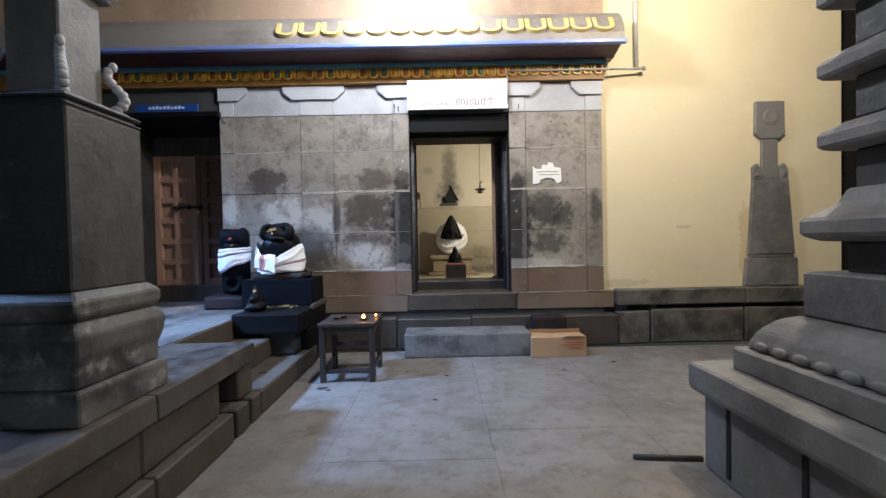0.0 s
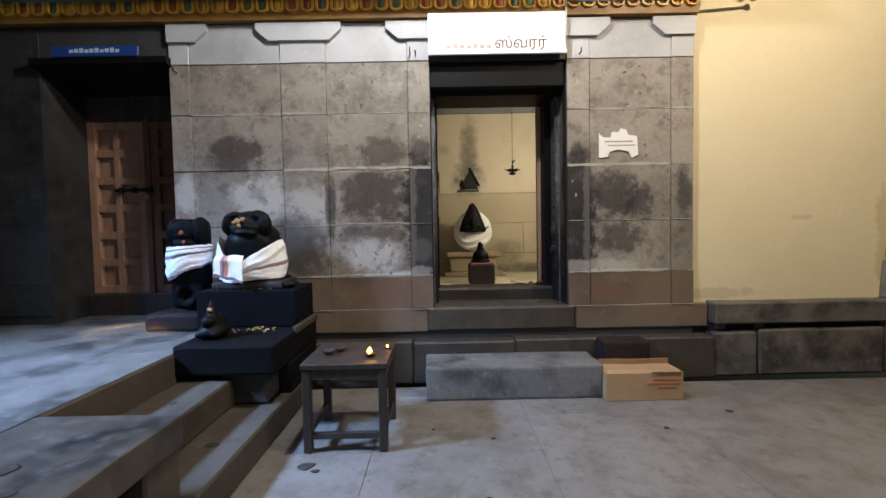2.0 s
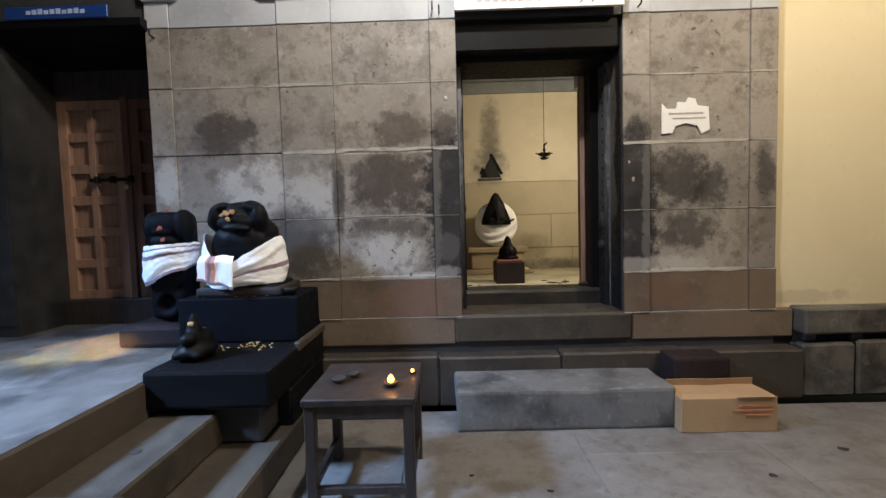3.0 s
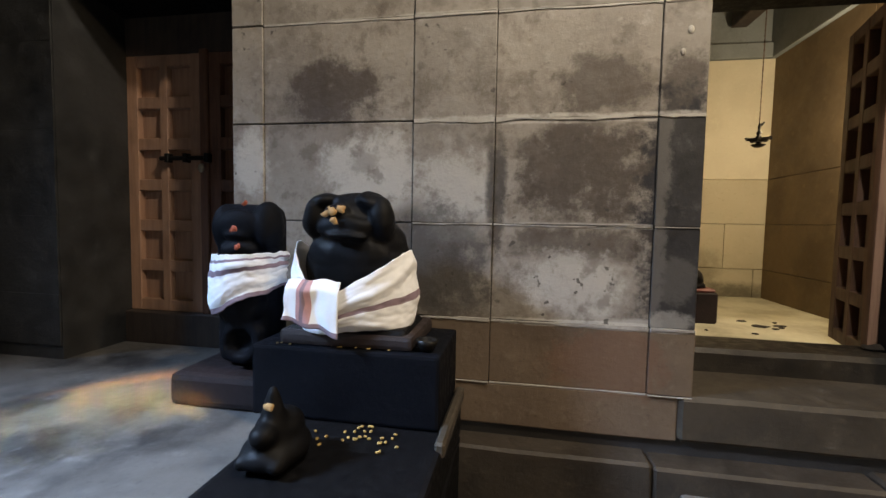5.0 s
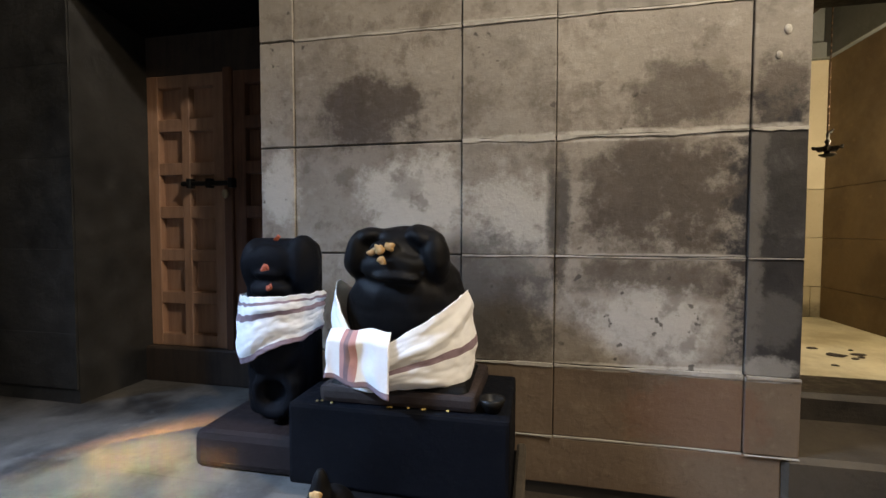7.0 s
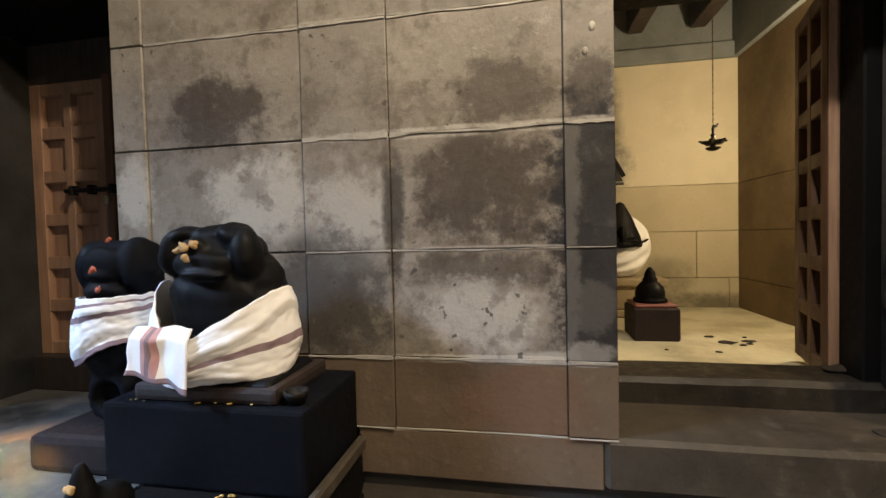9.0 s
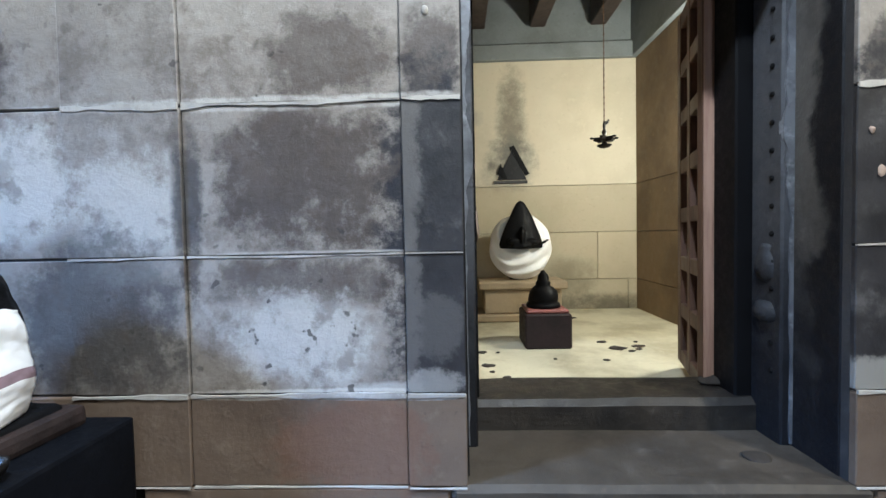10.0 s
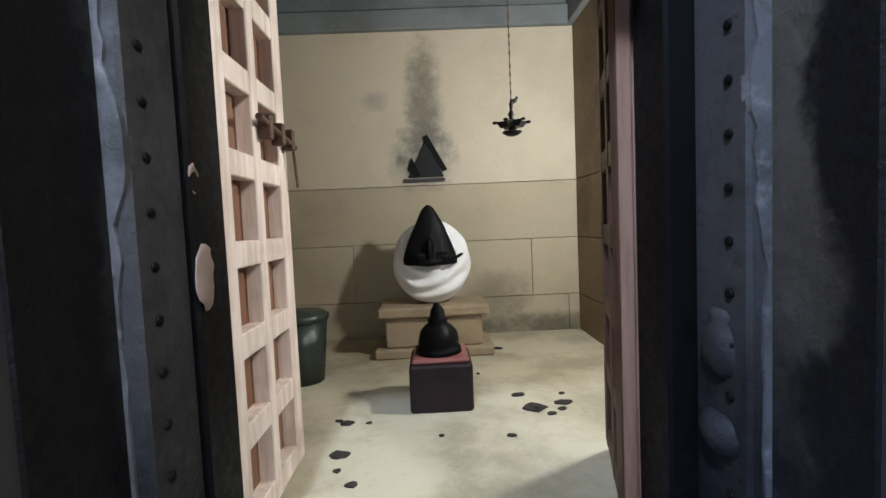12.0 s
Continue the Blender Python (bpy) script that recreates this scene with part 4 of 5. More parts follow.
for nm, x0, x1, z0, z1 in (("lower_step", -2.05, -1.36, 0.0, 0.19), ("upper_step", -2.05, -1.69, 0.192, 0.38)):
    bm = roughen(box(x0, x1, 3.465, 5.0, z0, z1, 0.012), 0.003, 3)
    bmesh.ops.translate(bm, vec=(1.7, -4.0, 0), verts=bm.verts)
    part(nm, bm, M_STEP, steps)
bm = roughen(box(-2.35, -2.052, 3.465, 5.0, 0.2, PZ - 0.004, 0.012), 0.003, 3)
bmesh.ops.translate(bm, vec=(1.7, -4.0, 0), verts=bm.verts)
part("top_riser", bm, M_STEP, steps)

# ---- altar below the statues ----
altar = thing("stone_altar", (-1.7, 5.0, 0.38), "black oily stone altar block beside the steps", "altar")


def altar_part(name, bm, mat, label=""):
    bmesh.ops.translate(bm, vec=(1.7, -5.0, -0.38), verts=bm.verts)
    return part(name, bm, mat, altar, label)


altar_part("top_slab", roughen(box(-2.07, -1.37, 4.46, 5.47, 0.42, 0.63, 0.02, 2), 0.006, 4), M_BLACKSTONE)
altar_part("support", roughen(box(-1.78, -1.46, 4.54, 5.47, 0.19, 0.42, 0.015), 0.005, 4), M_DARK, "sooty support stone")
altar_part("support", roughen(box(-1.46, -1.37, 4.75, 5.47, 0.0, 0.42, 0.015), 0.005, 4), M_BLACKSTONE)
altar_part("rim", roughen(box(-1.395, -1.355, 4.9, 5.47, 0.60, 0.66, 0.01), 0.004, 6), M_STEP, "worn pale rim")
ped = tagged(part("statue_pedestal", roughen(box(-2.21, -1.405, 5.03, 5.50, 0.632, 0.935, 0.014, 2), 0.003, 4), M_BLUEBLACK), "blue-black stone pedestal block under the draped statue", "pedestal")
ped2 = tagged(part("low_plinth", roughen(box(-2.71, -2.24, 5.14, 5.50, PZ + 0.002, 0.735, 0.03, 2), 0.008, 4), M_PURPLE), "low purple-brown base stone of the small statue", "pedestal")

# statues: plain fused shapes
bm = bmesh.new()
# broad seated body
blob(bm, -1.83, 5.26, 1.05, 0.25, 0.19, 0.18)
blob(bm, -1.825, 5.27, 1.25, 0.245, 0.18, 0.22)
blob(bm, -1.815, 5.26, 1.36, 0.21, 0.16, 0.14)
# domed head with a flat brow, hanging ears and a wide muzzle
blob(bm, -1.83, 5.24, 1.46, 0.17, 0.14, 0.11)
blob(bm, -1.84, 5.23, 1.53, 0.13, 0.11, 0.05)
blob(bm, -1.985, 5.17, 1.475, 0.05, 0.075, 0.095, (0, 14, 0))
blob(bm, -1.945, 5.19, 1.535, 0.06, 0.08, 0.04, (0, -28, 0))
blob(bm, -1.685, 5.17, 1.47, 0.055, 0.075, 0.10, (0, -12, 0))
blob(bm, -1.735, 5.19, 1.54, 0.07, 0.08, 0.04, (0, 22, 0))
blob(bm, -1.86, 5.105, 1.49, 0.06, 0.03, 0.04)
blob(bm, -1.835, 5.125, 1.43, 0.13, 0.06, 0.06)
blob(bm, -1.82, 5.09, 1.398, 0.10, 0.045, 0.016, (0, 4, 0))
blob(bm, -1.83, 5.175, 1.31, 0.19, 0.085, 0.13)
add_box(bm, -2.07, -1.55, 5.07, 5.42, 0.938, 1.02, 0.02)
roughen(roughen(bm, 0.010, 9), 0.006, 24)
st1 = tagged(fuse(part("statue", bm, M_BLACKSTONE, smooth=True), 0.009, 3), "black oiled stone seated animal statue, on a pedestal", "statue")
bm = bmesh.new()
add_box(bm, -2.575, -2.245, 5.265, 5.42, 0.74, 1.53, 0.075, seg=3)
blob(bm, -2.30, 5.31, 1.42, 0.07, 0.08, 0.13)
blob(bm, -2.52, 5.31, 1.41, 0.06, 0.08, 0.12)
blob(bm, -2.42, 5.25, 1.43, 0.11, 0.04, 0.07)
blob(bm, -2.42, 5.24, 1.385, 0.075, 0.04, 0.022)
blob(bm, -2.42, 5.25, 1.315, 0.09, 0.05, 0.045)
for k in range(14):
    a = 2 * math.pi * k / 14
    blob(bm, -2.40 + 0.085 * math.cos(a), 5.245, 0.875 + 0.085 * math.sin(a), 0.03, 0.03, 0.03, u=8, v=6)
blob(bm, -2.41, 5.26, 1.12, 0.14, 0.07, 0.2)
roughen(bm, 0.009, 9)
st2 = tagged(fuse(part("statue", bm, M_BLUEBLACK, smooth=True), 0.011, 4), "dark rounded stone slab statue, on a low base", "statue")
part("foot_stone", roughen(box(-2.10, -1.52, 5.06, 5.45, 0.936, 1.0, 0.02, 2), 0.006, 6), M_EARTHED, ped, "low reddish-black base stone")


def marks(name, label, spots, mat):
    bm = bmesh.new()
    rnd = random.Random(len(spots) + int(spots[0][2] * 1000))
    for x, y, z, rx, rz in spots:
        for k in range(5):
            o = 0.0 if k == 0 else 1.0
            blob(bm, x + o * rnd.uniform(-0.6, 0.6) * rx, y + 0.007, z + o * rnd.uniform(-0.6, 0.6) * rz, rx * rnd.uniform(0.6, 0.95), 0.005, rz * rnd.uniform(0.5, 0.9), (0, rnd.uniform(0, 180), 0), u=8, v=5)
    return tagged(part(name, roughen(bm, 0.006, 55), mat, smooth=True), label, "paste")


marks("sandal_paste", "orange sandal paste smeared on the statue's brow", [(-1.895, 5.066, 1.488, 0.016, 0.02), (-1.862, 5.057, 1.492, 0.02, 0.016), (-1.835, 5.064, 1.507, 0.018, 0.014), (-1.855, 5.05, 1.455, 0.014, 0.014)], M_PASTE)
for sp in ((-2.40, 5.178, 1.415, 0.016, 0.016), (-2.39, 5.19, 1.325, 0.014, 0.016), (-2.38, 5.235, 1.53, 0.014, 0.008)):
    marks("vermilion_mark", "small orange-red paste mark on the slab statue", [sp], M_KUMKUM)


def crease(t):
    """A sharp-ridged fold profile between -1 and 1."""
    f = t / (2 * math.pi) % 1.0
    return 1 - 4 * f if f < 0.5 else 4 * f - 3


def cloth_wrap(name, label, cx, cy, rx, ry, base, top, rows, stripes, seed, a0=-200, a1=20, flap=None):
    """A wound cotton cloth: base and top give its heights against the turn u and the side c (-1 left, 1 right)."""
    rnd = random.Random(seed)
    n = 110
    ph = [rnd.uniform(0, 6.28) for _ in range(6)]
    verts, faces, mats = [], [], []
    for r in range(rows + 1):
        v = r / rows
        for i in range(n + 1):
            u = i / n
            a = radians(a0 + (a1 - a0) * u)
            c = math.cos(a)
            z = base(u, c) * (1 - v) + top(u, c) * v
            w = noise.noise(Vector((u * 3 + seed, v * 2.5, 0.5)))
            fold = 0.007 * crease(v * 12 + 4 * u + ph[0] + 5 * w) * (0.4 + 0.6 * abs(math.sin(3 * u + ph[2]))) + 0.0025 * crease(v * 23 - 9 * u + ph[1] + 4 * w) + 0.02 * w + 0.004 * noise.noise(Vector((u * 26, v * 17, seed)))
            k = 1 + fold / rx + 0.06 * math.sin(math.pi * v)
            verts.append((cx + rx * k * c, cy + ry * k * math.sin(a), z + 0.007 * math.sin(17 * u + ph[3]) * (1 - v) + 0.006 * noise.noise(Vector((u * 18, seed, v)))))
    for r in range(rows):
        for i in range(n):
            q = r * (n + 1) + i
            faces.append((q, q + 1, q + n + 2, q + n + 1))
            mats.append(1 if r in stripes else 0)
    if flap:
        x0, x1, z0, z1, yy, slant = flap
        o = len(verts)
        nx, nz = 30, 30
        for r in range(nz + 1):
            for i in range(nx + 1):
                fx, fz = i / nx, r / nz
                w = noise.noise(Vector((fx * 3, fz * 2, seed)))
                y = yy - 0.013 * math.sin(fx * 5.5 + 1.2 + 1.5 * w) - 0.016 * (1 - fz) - 0.006 * crease(fx * 14 + 3 * fz + 3 * w) * (1 - 0.4 * fz)
                x = x0 + (x1 - x0) * fx + 0.012 * (1 - fz) * (fx - 0.5) + 0.008 * w
                verts.append((x, y + 0.03 * max(0, fz - 0.8) * 5, z0 + (z1 - z0) * fz - slant * fx * (1 - fz) + 0.004 * math.sin(fx * 12)))
        for r in range(nz):
            for i in range(nx):
                q = o + r * (nx + 1) + i
                faces.append((q, q + 1, q + nx + 2, q + nx + 1))
                mats.append(1 if r < 3 or i in (9, 10) else (2 if i in (7, 8, 11, 12, 13) else 0))
    me = bpy.data.meshes.new(name)
    me.from_pydata(verts, [], faces)
    for m in (M_CLOTH, M_STRIPE, M_PINK):
        me.materials.append(m)
    for f, m in zip(me.polygons, mats):
        f.material_index, f.use_smooth = m, True
    ob = new(name, me)
    s = ob.modifiers.new("thickness", "SOLIDIFY")
    s.thickness, s.offset = 0.005, 1
    return tagged(ob, label, "cloth")


def seat_top(u, c):
    right = 1.175 + 0.17 * max(0.0, c - 0.05) ** 1.05
    left = 0.19 * (max(0.0, -c - 0.45) / 0.55) ** 1.3
    return right + left - 0.25 * max(0.0, 0.09 - u)


cloth_wrap("draped_cloth", "white cotton cloth with mauve border wrapped round the seated statue", -1.832, 5.245, 0.262, 0.215,
           lambda u, c: 1.005 + 0.015 * c, seat_top, 40, (14, 15, 16, 17), 3, flap=(-2.03, -1.81, 1.06, 1.215, 5.0, 0.065))
cloth_wrap("draped_cloth", "white cotton cloth with mauve border wrapped round the slab statue", -2.405, 5.31, 0.17, 0.145,
           lambda u, c: 0.985 + 0.075 * (1 + c), lambda u, c: 1.295 + 0.01 * c, 40, (0, 1, 2, 3, 25, 26, 27, 28, 34, 35), 8)
# bits on the pedestal
tagged(part("oil_cup", lathe([(0.025, 0.937), (0.04, 0.965), (0.045, 0.985), (0.036, 0.985), (0.03, 0.96)], 16, -1.47, 5.10), M_IRON, smooth=True), "small black iron oil cup on the pedestal", "cup")
fl = bmesh.new()
for k in range(12):
    blob(fl, random.uniform(-2.15, -1.6), random.uniform(5.045, 5.075), 0.94, 0.006, 0.006, 0.003, u=6, v=4)
tagged(part("flower_petals", fl, M_PETAL), "tiny scattered petals on the pedestal edge", "petals", kind="stuff")
fl = bmesh.new()
for k in range(30):
    blob(fl, random.gauss(-1.72, 0.11), random.gauss(4.93, 0.05), 0.637, 0.009, 0.006, 0.005, (0, 0, random.uniform(0, 180)), u=6, v=4)
tagged(part("flower_petals", fl, M_PETAL), "yellow petals scattered on the black altar", "petals", kind="stuff")
bm = bmesh.new()
blob(bm, -1.86, 4.66, 0.68, 0.11, 0.14, 0.06)
blob(bm, -1.86, 4.68, 0.74, 0.08, 0.10, 0.07)
c = bmesh.ops.create_cone(bm, cap_ends=True, segments=16, radius1=0.075, radius2=0.014, depth=0.2)
bmesh.ops.transform(bm, matrix=Matrix.Translation((-1.855, 4.63, 0.80)), verts=c["verts"])
blob(bm, -1.855, 4.57, 0.76, 0.045, 0.05, 0.04)
for sx in (-1, 1):
    blob(bm, -1.86 + sx * 0.06, 4.58, 0.67, 0.03, 0.06, 0.03)
bmesh.ops.translate(bm, vec=(-0.055, 0.07, 0), verts=bm.verts)
tagged(fuse(part("statuette", bm, M_BLACKSTONE, smooth=True), 0.01), "small black oiled stone animal figure on the altar", "statue")
marks("sandal_paste", "dab of orange paste on the small figure", [(-1.905, 4.655, 0.85, 0.016, 0.014)], M_PASTE)

# ---- table with oil lamp ----
table = thing("lamp_table", (-0.845, 4.465, 0), "dark greasy wooden oil-lamp table on the floor", "table")
part("tabletop", roughen(box(-0.275, 0.275, -0.275, 0.275, 0.53, 0.568, 0.006), 0.003, 5, 2), M_TABLE, table)
part("apron", box(-0.245, 0.245, -0.258, -0.236, 0.465, 0.529, 0.003), M_TABLE, table)
part("apron", box(-0.245, 0.245, 0.236, 0.258, 0.465, 0.529, 0.003), M_TABLE, table)
for sx in (-1, 1):
    part("apron", box(sx * 0.248 - 0.011, sx * 0.248 + 0.011, -0.235, 0.235, 0.465, 0.529, 0.003), M_TABLE, table)
    for sy in (-1, 1):
        part("leg", box(sx * 0.238 - 0.026, sx * 0.238 + 0.026, sy * 0.238 - 0.026, sy * 0.238 + 0.026, 0.0, 0.529, 0.005), M_TABLE, table)
    part("stretcher", box(sx * 0.238 - 0.016, sx * 0.238 + 0.016, -0.21, 0.21, 0.10, 0.145, 0.004), M_TABLE, table)
part("stretcher", box(-0.262, 0.262, -0.256, -0.222, 0.085, 0.125, 0.004), M_TABLE, table)
part("stretcher", box(-0.21, 0.21, 0.225, 0.252, 0.24, 0.28, 0.004), M_TABLE, table)
lamp = thing("oil_lamp", (-0.705, 4.35, 0.568), "small clay oil lamp with a burning flame on the table; the half-size copy is its reflection", "lamp")
part("bowl", lathe([(0.018, 0.0), (0.034, 0.012), (0.04, 0.025), (0.034, 0.025), (0.026, 0.014)], 18), M_DEBRIS, lamp, "dark clay bowl", True)
part("flame", lathe([(0.005, 0.018), (0.015, 0.026), (0.018, 0.038), (0.012, 0.05), (0.002, 0.062)], 12), M_FLAME, lamp, "orange flame", True)
# half-size glowing copy stands in for the flame's reflection, not a second lamp
lamp_glint = copy_thing(lamp, pose(-0.61, 4.53, 0.568) @ Matrix.Diagonal((0.5, 0.5, 0.5, 1)))
for dx, dy in ((-0.93, 4.50), (-0.99, 4.42)):
    tagged(part("spent_lamp", lathe([(0.02, 0.57), (0.036, 0.583), (0.042, 0.596), (0.034, 0.596), (0.026, 0.581)], 16, dx, dy), M_DEBRIS, smooth=True), "empty black clay oil lamp on the table", "lamp")

# ---- loose things by the wall ----
bench = tagged(part("stone_bench", roughen(box(-0.37, 1.085, 5.005, 5.45, 0.0, 0.27, 0.022, 2), 0.011, 5, 4), M_BENCH), "grey dressed stone step block on the floor below the doorway", "stone block")
carton = thing("carton", (1.38, 5.05, 0), "brown cardboard carton with red print, open flaps, on the floor", "carton")
part("body", roughen(box(-0.305, 0.305, -0.12, 0.12, 0.0, 0.225, 0.004), 0.006, 6, 3), M_CARTON, carton)
for x0, x1, yy, tilt, h in ((-0.30, 0.30, 0.115, 12, 0.05), (-0.29, -0.05, -0.113, -55, 0.035), (0.05, 0.29, -0.113, 60, 0.03)):
    fb = box(x0, x1, -0.0025, 0.0025, 0.0, h)
    bmesh.ops.transform(fb, matrix=pose(0, yy, 0.222, tilt, 0, 0), verts=fb.verts)
    part("flap", roughen(fb, 0.008, 6, 3), M_CARTON, carton)
pr = bmesh.new()
for z, a, b in ((0.165, 0.06, 0.27), (0.135, 0.02, 0.27), (0.105, 0.10, 0.25)):
    add_box(pr, a, b, -0.127, -0.116, z, z + 0.012)
part("print", pr, M_CARTONPRINT, carton, "faded red print bars")
tagged(part("dark_block", roughen(box(1.15, 1.54, 5.17, 5.40, 0.0, 0.41, 0.02, 2), 0.006, 4), M_PURPLE), "dark brown rough block standing behind the carton", "block")
tagged(part("wooden_stick", roughen(tube(bmesh.new(), (1.21, 2.66, 0.016), (1.60, 2.61, 0.016), 0.015, 8), 0.004, 9), M_WOODDARK, smooth=True), "dark wooden stick lying on the floor", "stick")

# ---- signs ----
sign = thing("name_board", (0.318, W - 0.075, 3.14), "white painted name board above the shrine door", "sign")
part("board", box(-0.622, 0.622, -0.012, 0.015, -0.185, 0.18, 0.003), M_SIGN, sign)


def lettering(text, size, x, z, mat, parent, y):
    cu = bpy.data.curves.new("lettering", "FONT")
    cu.body, cu.size, cu.extrude = text, size, 0.001
    cu.align_x = "LEFT"
    cu.materials.append(mat)
    ob = new("lettering", cu)
    ob.parent = parent
    ob.matrix_basis = pose(x, y, z, 90, 0, 0)
    return ob


lettering("ஸ்வரர்", 0.13, -0.03, -0.135, M_LETTER, sign, -0.014)
sm = bmesh.new()
for k in range(7):
    a = -0.46 + k * 0.06
    add_box(sm, a, a + 0.042, -0.0145, -0.0125, -0.135, -0.135 + (0.03, 0.045, 0.035)[k % 3])
part("worn_letters", sm, M_LETTERPALE, sign, "washed-out lettering")
bsign = thing("blue_plate", (-3.255, W - 0.10, 3.03), "small blue enamel name plate over the side door", "sign")
part("plate", box(-0.385, 0.385, -0.008, 0.008, -0.045, 0.045, 0.003), M_SIGNBLUE, bsign)
sm = bmesh.new()
for k in range(10):
    a = -0.22 + k * 0.045
    add_box(sm, a, a + 0.034, -0.0105, -0.0085, -0.014, 0.014 + 0.006 * (k % 3))
part("lettering", sm, M_WHITELETTER, bsign, "pale illegible lettering")
notice = thing("notice", (1.425, W - 0.02, 2.15), "torn white painted notice patch on the wall", "notice")
pts = [(-0.18, -0.125), (-0.18, 0.10), (-0.14, 0.06), (-0.07, 0.06), (-0.06, 0.11), (0.0, 0.105), (0.02, 0.14), (0.07, 0.13), (0.09, 0.08), (0.17, 0.07), (0.18, -0.10), (0.12, -0.13), (0.09, -0.07), (0.0, -0.05), (-0.08, -0.07), (-0.10, -0.12)]
part("patch", plate(pts, 0.0, 0.012), M_SIGN, notice)
sm = bmesh.new()
add_box(sm, -0.13, 0.13, -0.002, 0.0, 0.015, 0.028)
add_box(sm, -0.10, 0.15, -0.002, 0.0, -0.02, -0.009)
part("lettering", sm, M_LETTERPALE, notice, "faint writing")

# iron nails beside the signs
for x, z in ((-0.42, 2.97), (1.07, 2.97), (-2.59, 2.86), (-0.47, 3.0)):
    nl = bmesh.new()
    tube(nl, (x, W + 0.02, z), (x, W - 0.07, z), 0.006, 8)
    tube(nl, (x, W - 0.07, z), (x, W - 0.075, z + 0.035), 0.006, 8)
    tagged(part("iron_hook", nl, M_IRON), "bent black iron hook driven into the wall", "hook", "wall hooks")

# ---- conduit ----
pipe = thing("conduit", (2.5, W - 0.1, 3.4), "thin grey electrical conduit along the cornice", "conduit")
for a, b, r in (((0.93, W - 0.10, 3.405), (2.2, W - 0.10, 3.405), 0.011), ((2.2, W - 0.10, 3.405), (2.62, W - 0.06, 3.42), 0.014), ((0.93, W - 0.10, 3.41), (0.93, W - 0.08, 2.99), 0.008), ((2.57, 5.575, 3.45), (2.57, 5.575, 4.99), 0.03)):
    bm = tube(bmesh.new(), a, b, r)
    bmesh.ops.translate(bm, vec=(-2.5, -(W - 0.1), -3.4), verts=bm.verts)
    part("pipe", bm, M_PVC, pipe, smooth=True)
bm = blob(bmesh.new(), 2.63, W - 0.06, 3.42, 0.035, 0.03, 0.03, u=12, v=8)
bmesh.ops.translate(bm, vec=(-2.5, -(W - 0.1), -3.4), verts=bm.verts)
part("end_cap", bm, M_PVC, pipe, smooth=True)
fixture = thing("wall_lamp", (0.0, 5.22, 4.42), "lit lamp on an iron bracket on the upper wall", "lamp")
part("bracket", tube(bmesh.new(), (0, 0, 0.12), (0, 0.325, 0.12), 0.012), M_IRON, fixture)
part("shade", lathe([(0.03, 0.12), (0.06, 0.11), (0.13, 0.05), (0.125, 0.05), (0.05, 0.105)], 20), M_IRON, fixture, "dark enamel shade", True)
hang = thing("hall_lamp", (2.6, 3.0, 4.5), "enamel lamp hanging from the hall ceiling on a rod", "lamp")
part("rod", tube(bmesh.new(), (0, 0, 0.1), (0, 0, 0.5), 0.01), M_IRON, hang)
part("shade", lathe([(0.03, 0.11), (0.07, 0.10), (0.17, 0.02), (0.165, 0.02), (0.06, 0.095)], 20), M_IRON, hang, "dark enamel shade", True)

hang2 = copy_thing(hang, pose(-0.3, 4.1, 4.5))

# ---- things in the shrine ----
stand = thing("shrine_pedestal", (0.275, 8.35, SZ), "tan moulded stone pedestal of the shrine statue", "pedestal")
part("foot", roughen(box(-0.44, 0.44, -0.22, 0.22, 0.0, 0.07, 0.012), 0.003, 5), M_PEDESTAL, stand)
part("body", roughen(box(-0.36, 0.36, -0.17, 0.17, 0.07, 0.30, 0.012), 0.003, 5), M_PEDESTAL, stand)
part("top", roughen(box(-0.41, 0.41, -0.21, 0.21, 0.30, 0.375, 0.014), 0.003, 5), M_PEDESTAL, stand)
bm = lathe([(0.20, 1.36), (0.205, 1.40), (0.185, 1.47), (0.15, 1.56), (0.11, 1.65), (0.07, 1.73), (0.04, 1.78), (0.012, 1.805)], 24, 0.27, 8.235, 0.5)
blob(bm, 0.275, 8.40, 1.22, 0.18, 0.09, 0.20)
blob(bm, 0.270, 8.135, 1.47, 0.03, 0.04, 0.09)
blob(bm, 0.195, 8.145, 1.43, 0.06, 0.03, 0.03)
blob(bm, 0.355, 8.145, 1.42, 0.07, 0.03, 0.03)
blob(bm, 0.270, 8.13, 1.385, 0.09, 0.03, 0.03)
blob(bm, 0.475, 8.17, 1.42, 0.05, 0.02, 0.012, (0, -25, 0))
roughen(bm, 0.008, 14)
tagged(fuse(part("statue", bm, M_BLACKSTONE, smooth=True), 0.009, 2), "black oiled stone statue with a pointed crown, in the shrine", "statue")
bm = bmesh.new()
blob(bm, 0.280, 8.36, 1.375, 0.30, 0.15, 0.315, u=64, v=48)
for v in bm.verts:
    d = v.co - Vector((0.280, 8.36, 1.375))
    rr = math.hypot(d.x, d.z + 0.0)
    k = math.hypot(d.x * 0.9, d.z - 0.12)
    if d.y < 0:
        v.co.y += 0.022 * math.sin(k * 62 + 2.0 * math.sin(d.x * 9)) * min(1, (0.34 - rr) * 9)
        v.co.y -= 0.05 * max(0, -d.z) / 0.33
    v.co += noise.noise_vector(v.co * 6) * 0.014
tagged(part("white_cloth", bm, M_CLOTH, smooth=True), "white cotton cloth bundled round the shrine statue", "cloth")
bx = thing("offering_block", (0.31, 7.36, SZ), "dark stone block with a reddened top, before the statue", "block")
part("block", roughen(box(-0.165, 0.165, -0.165, 0.165, 0.0, 0.25, 0.012), 0.003, 6), M_PURPLE, bx)
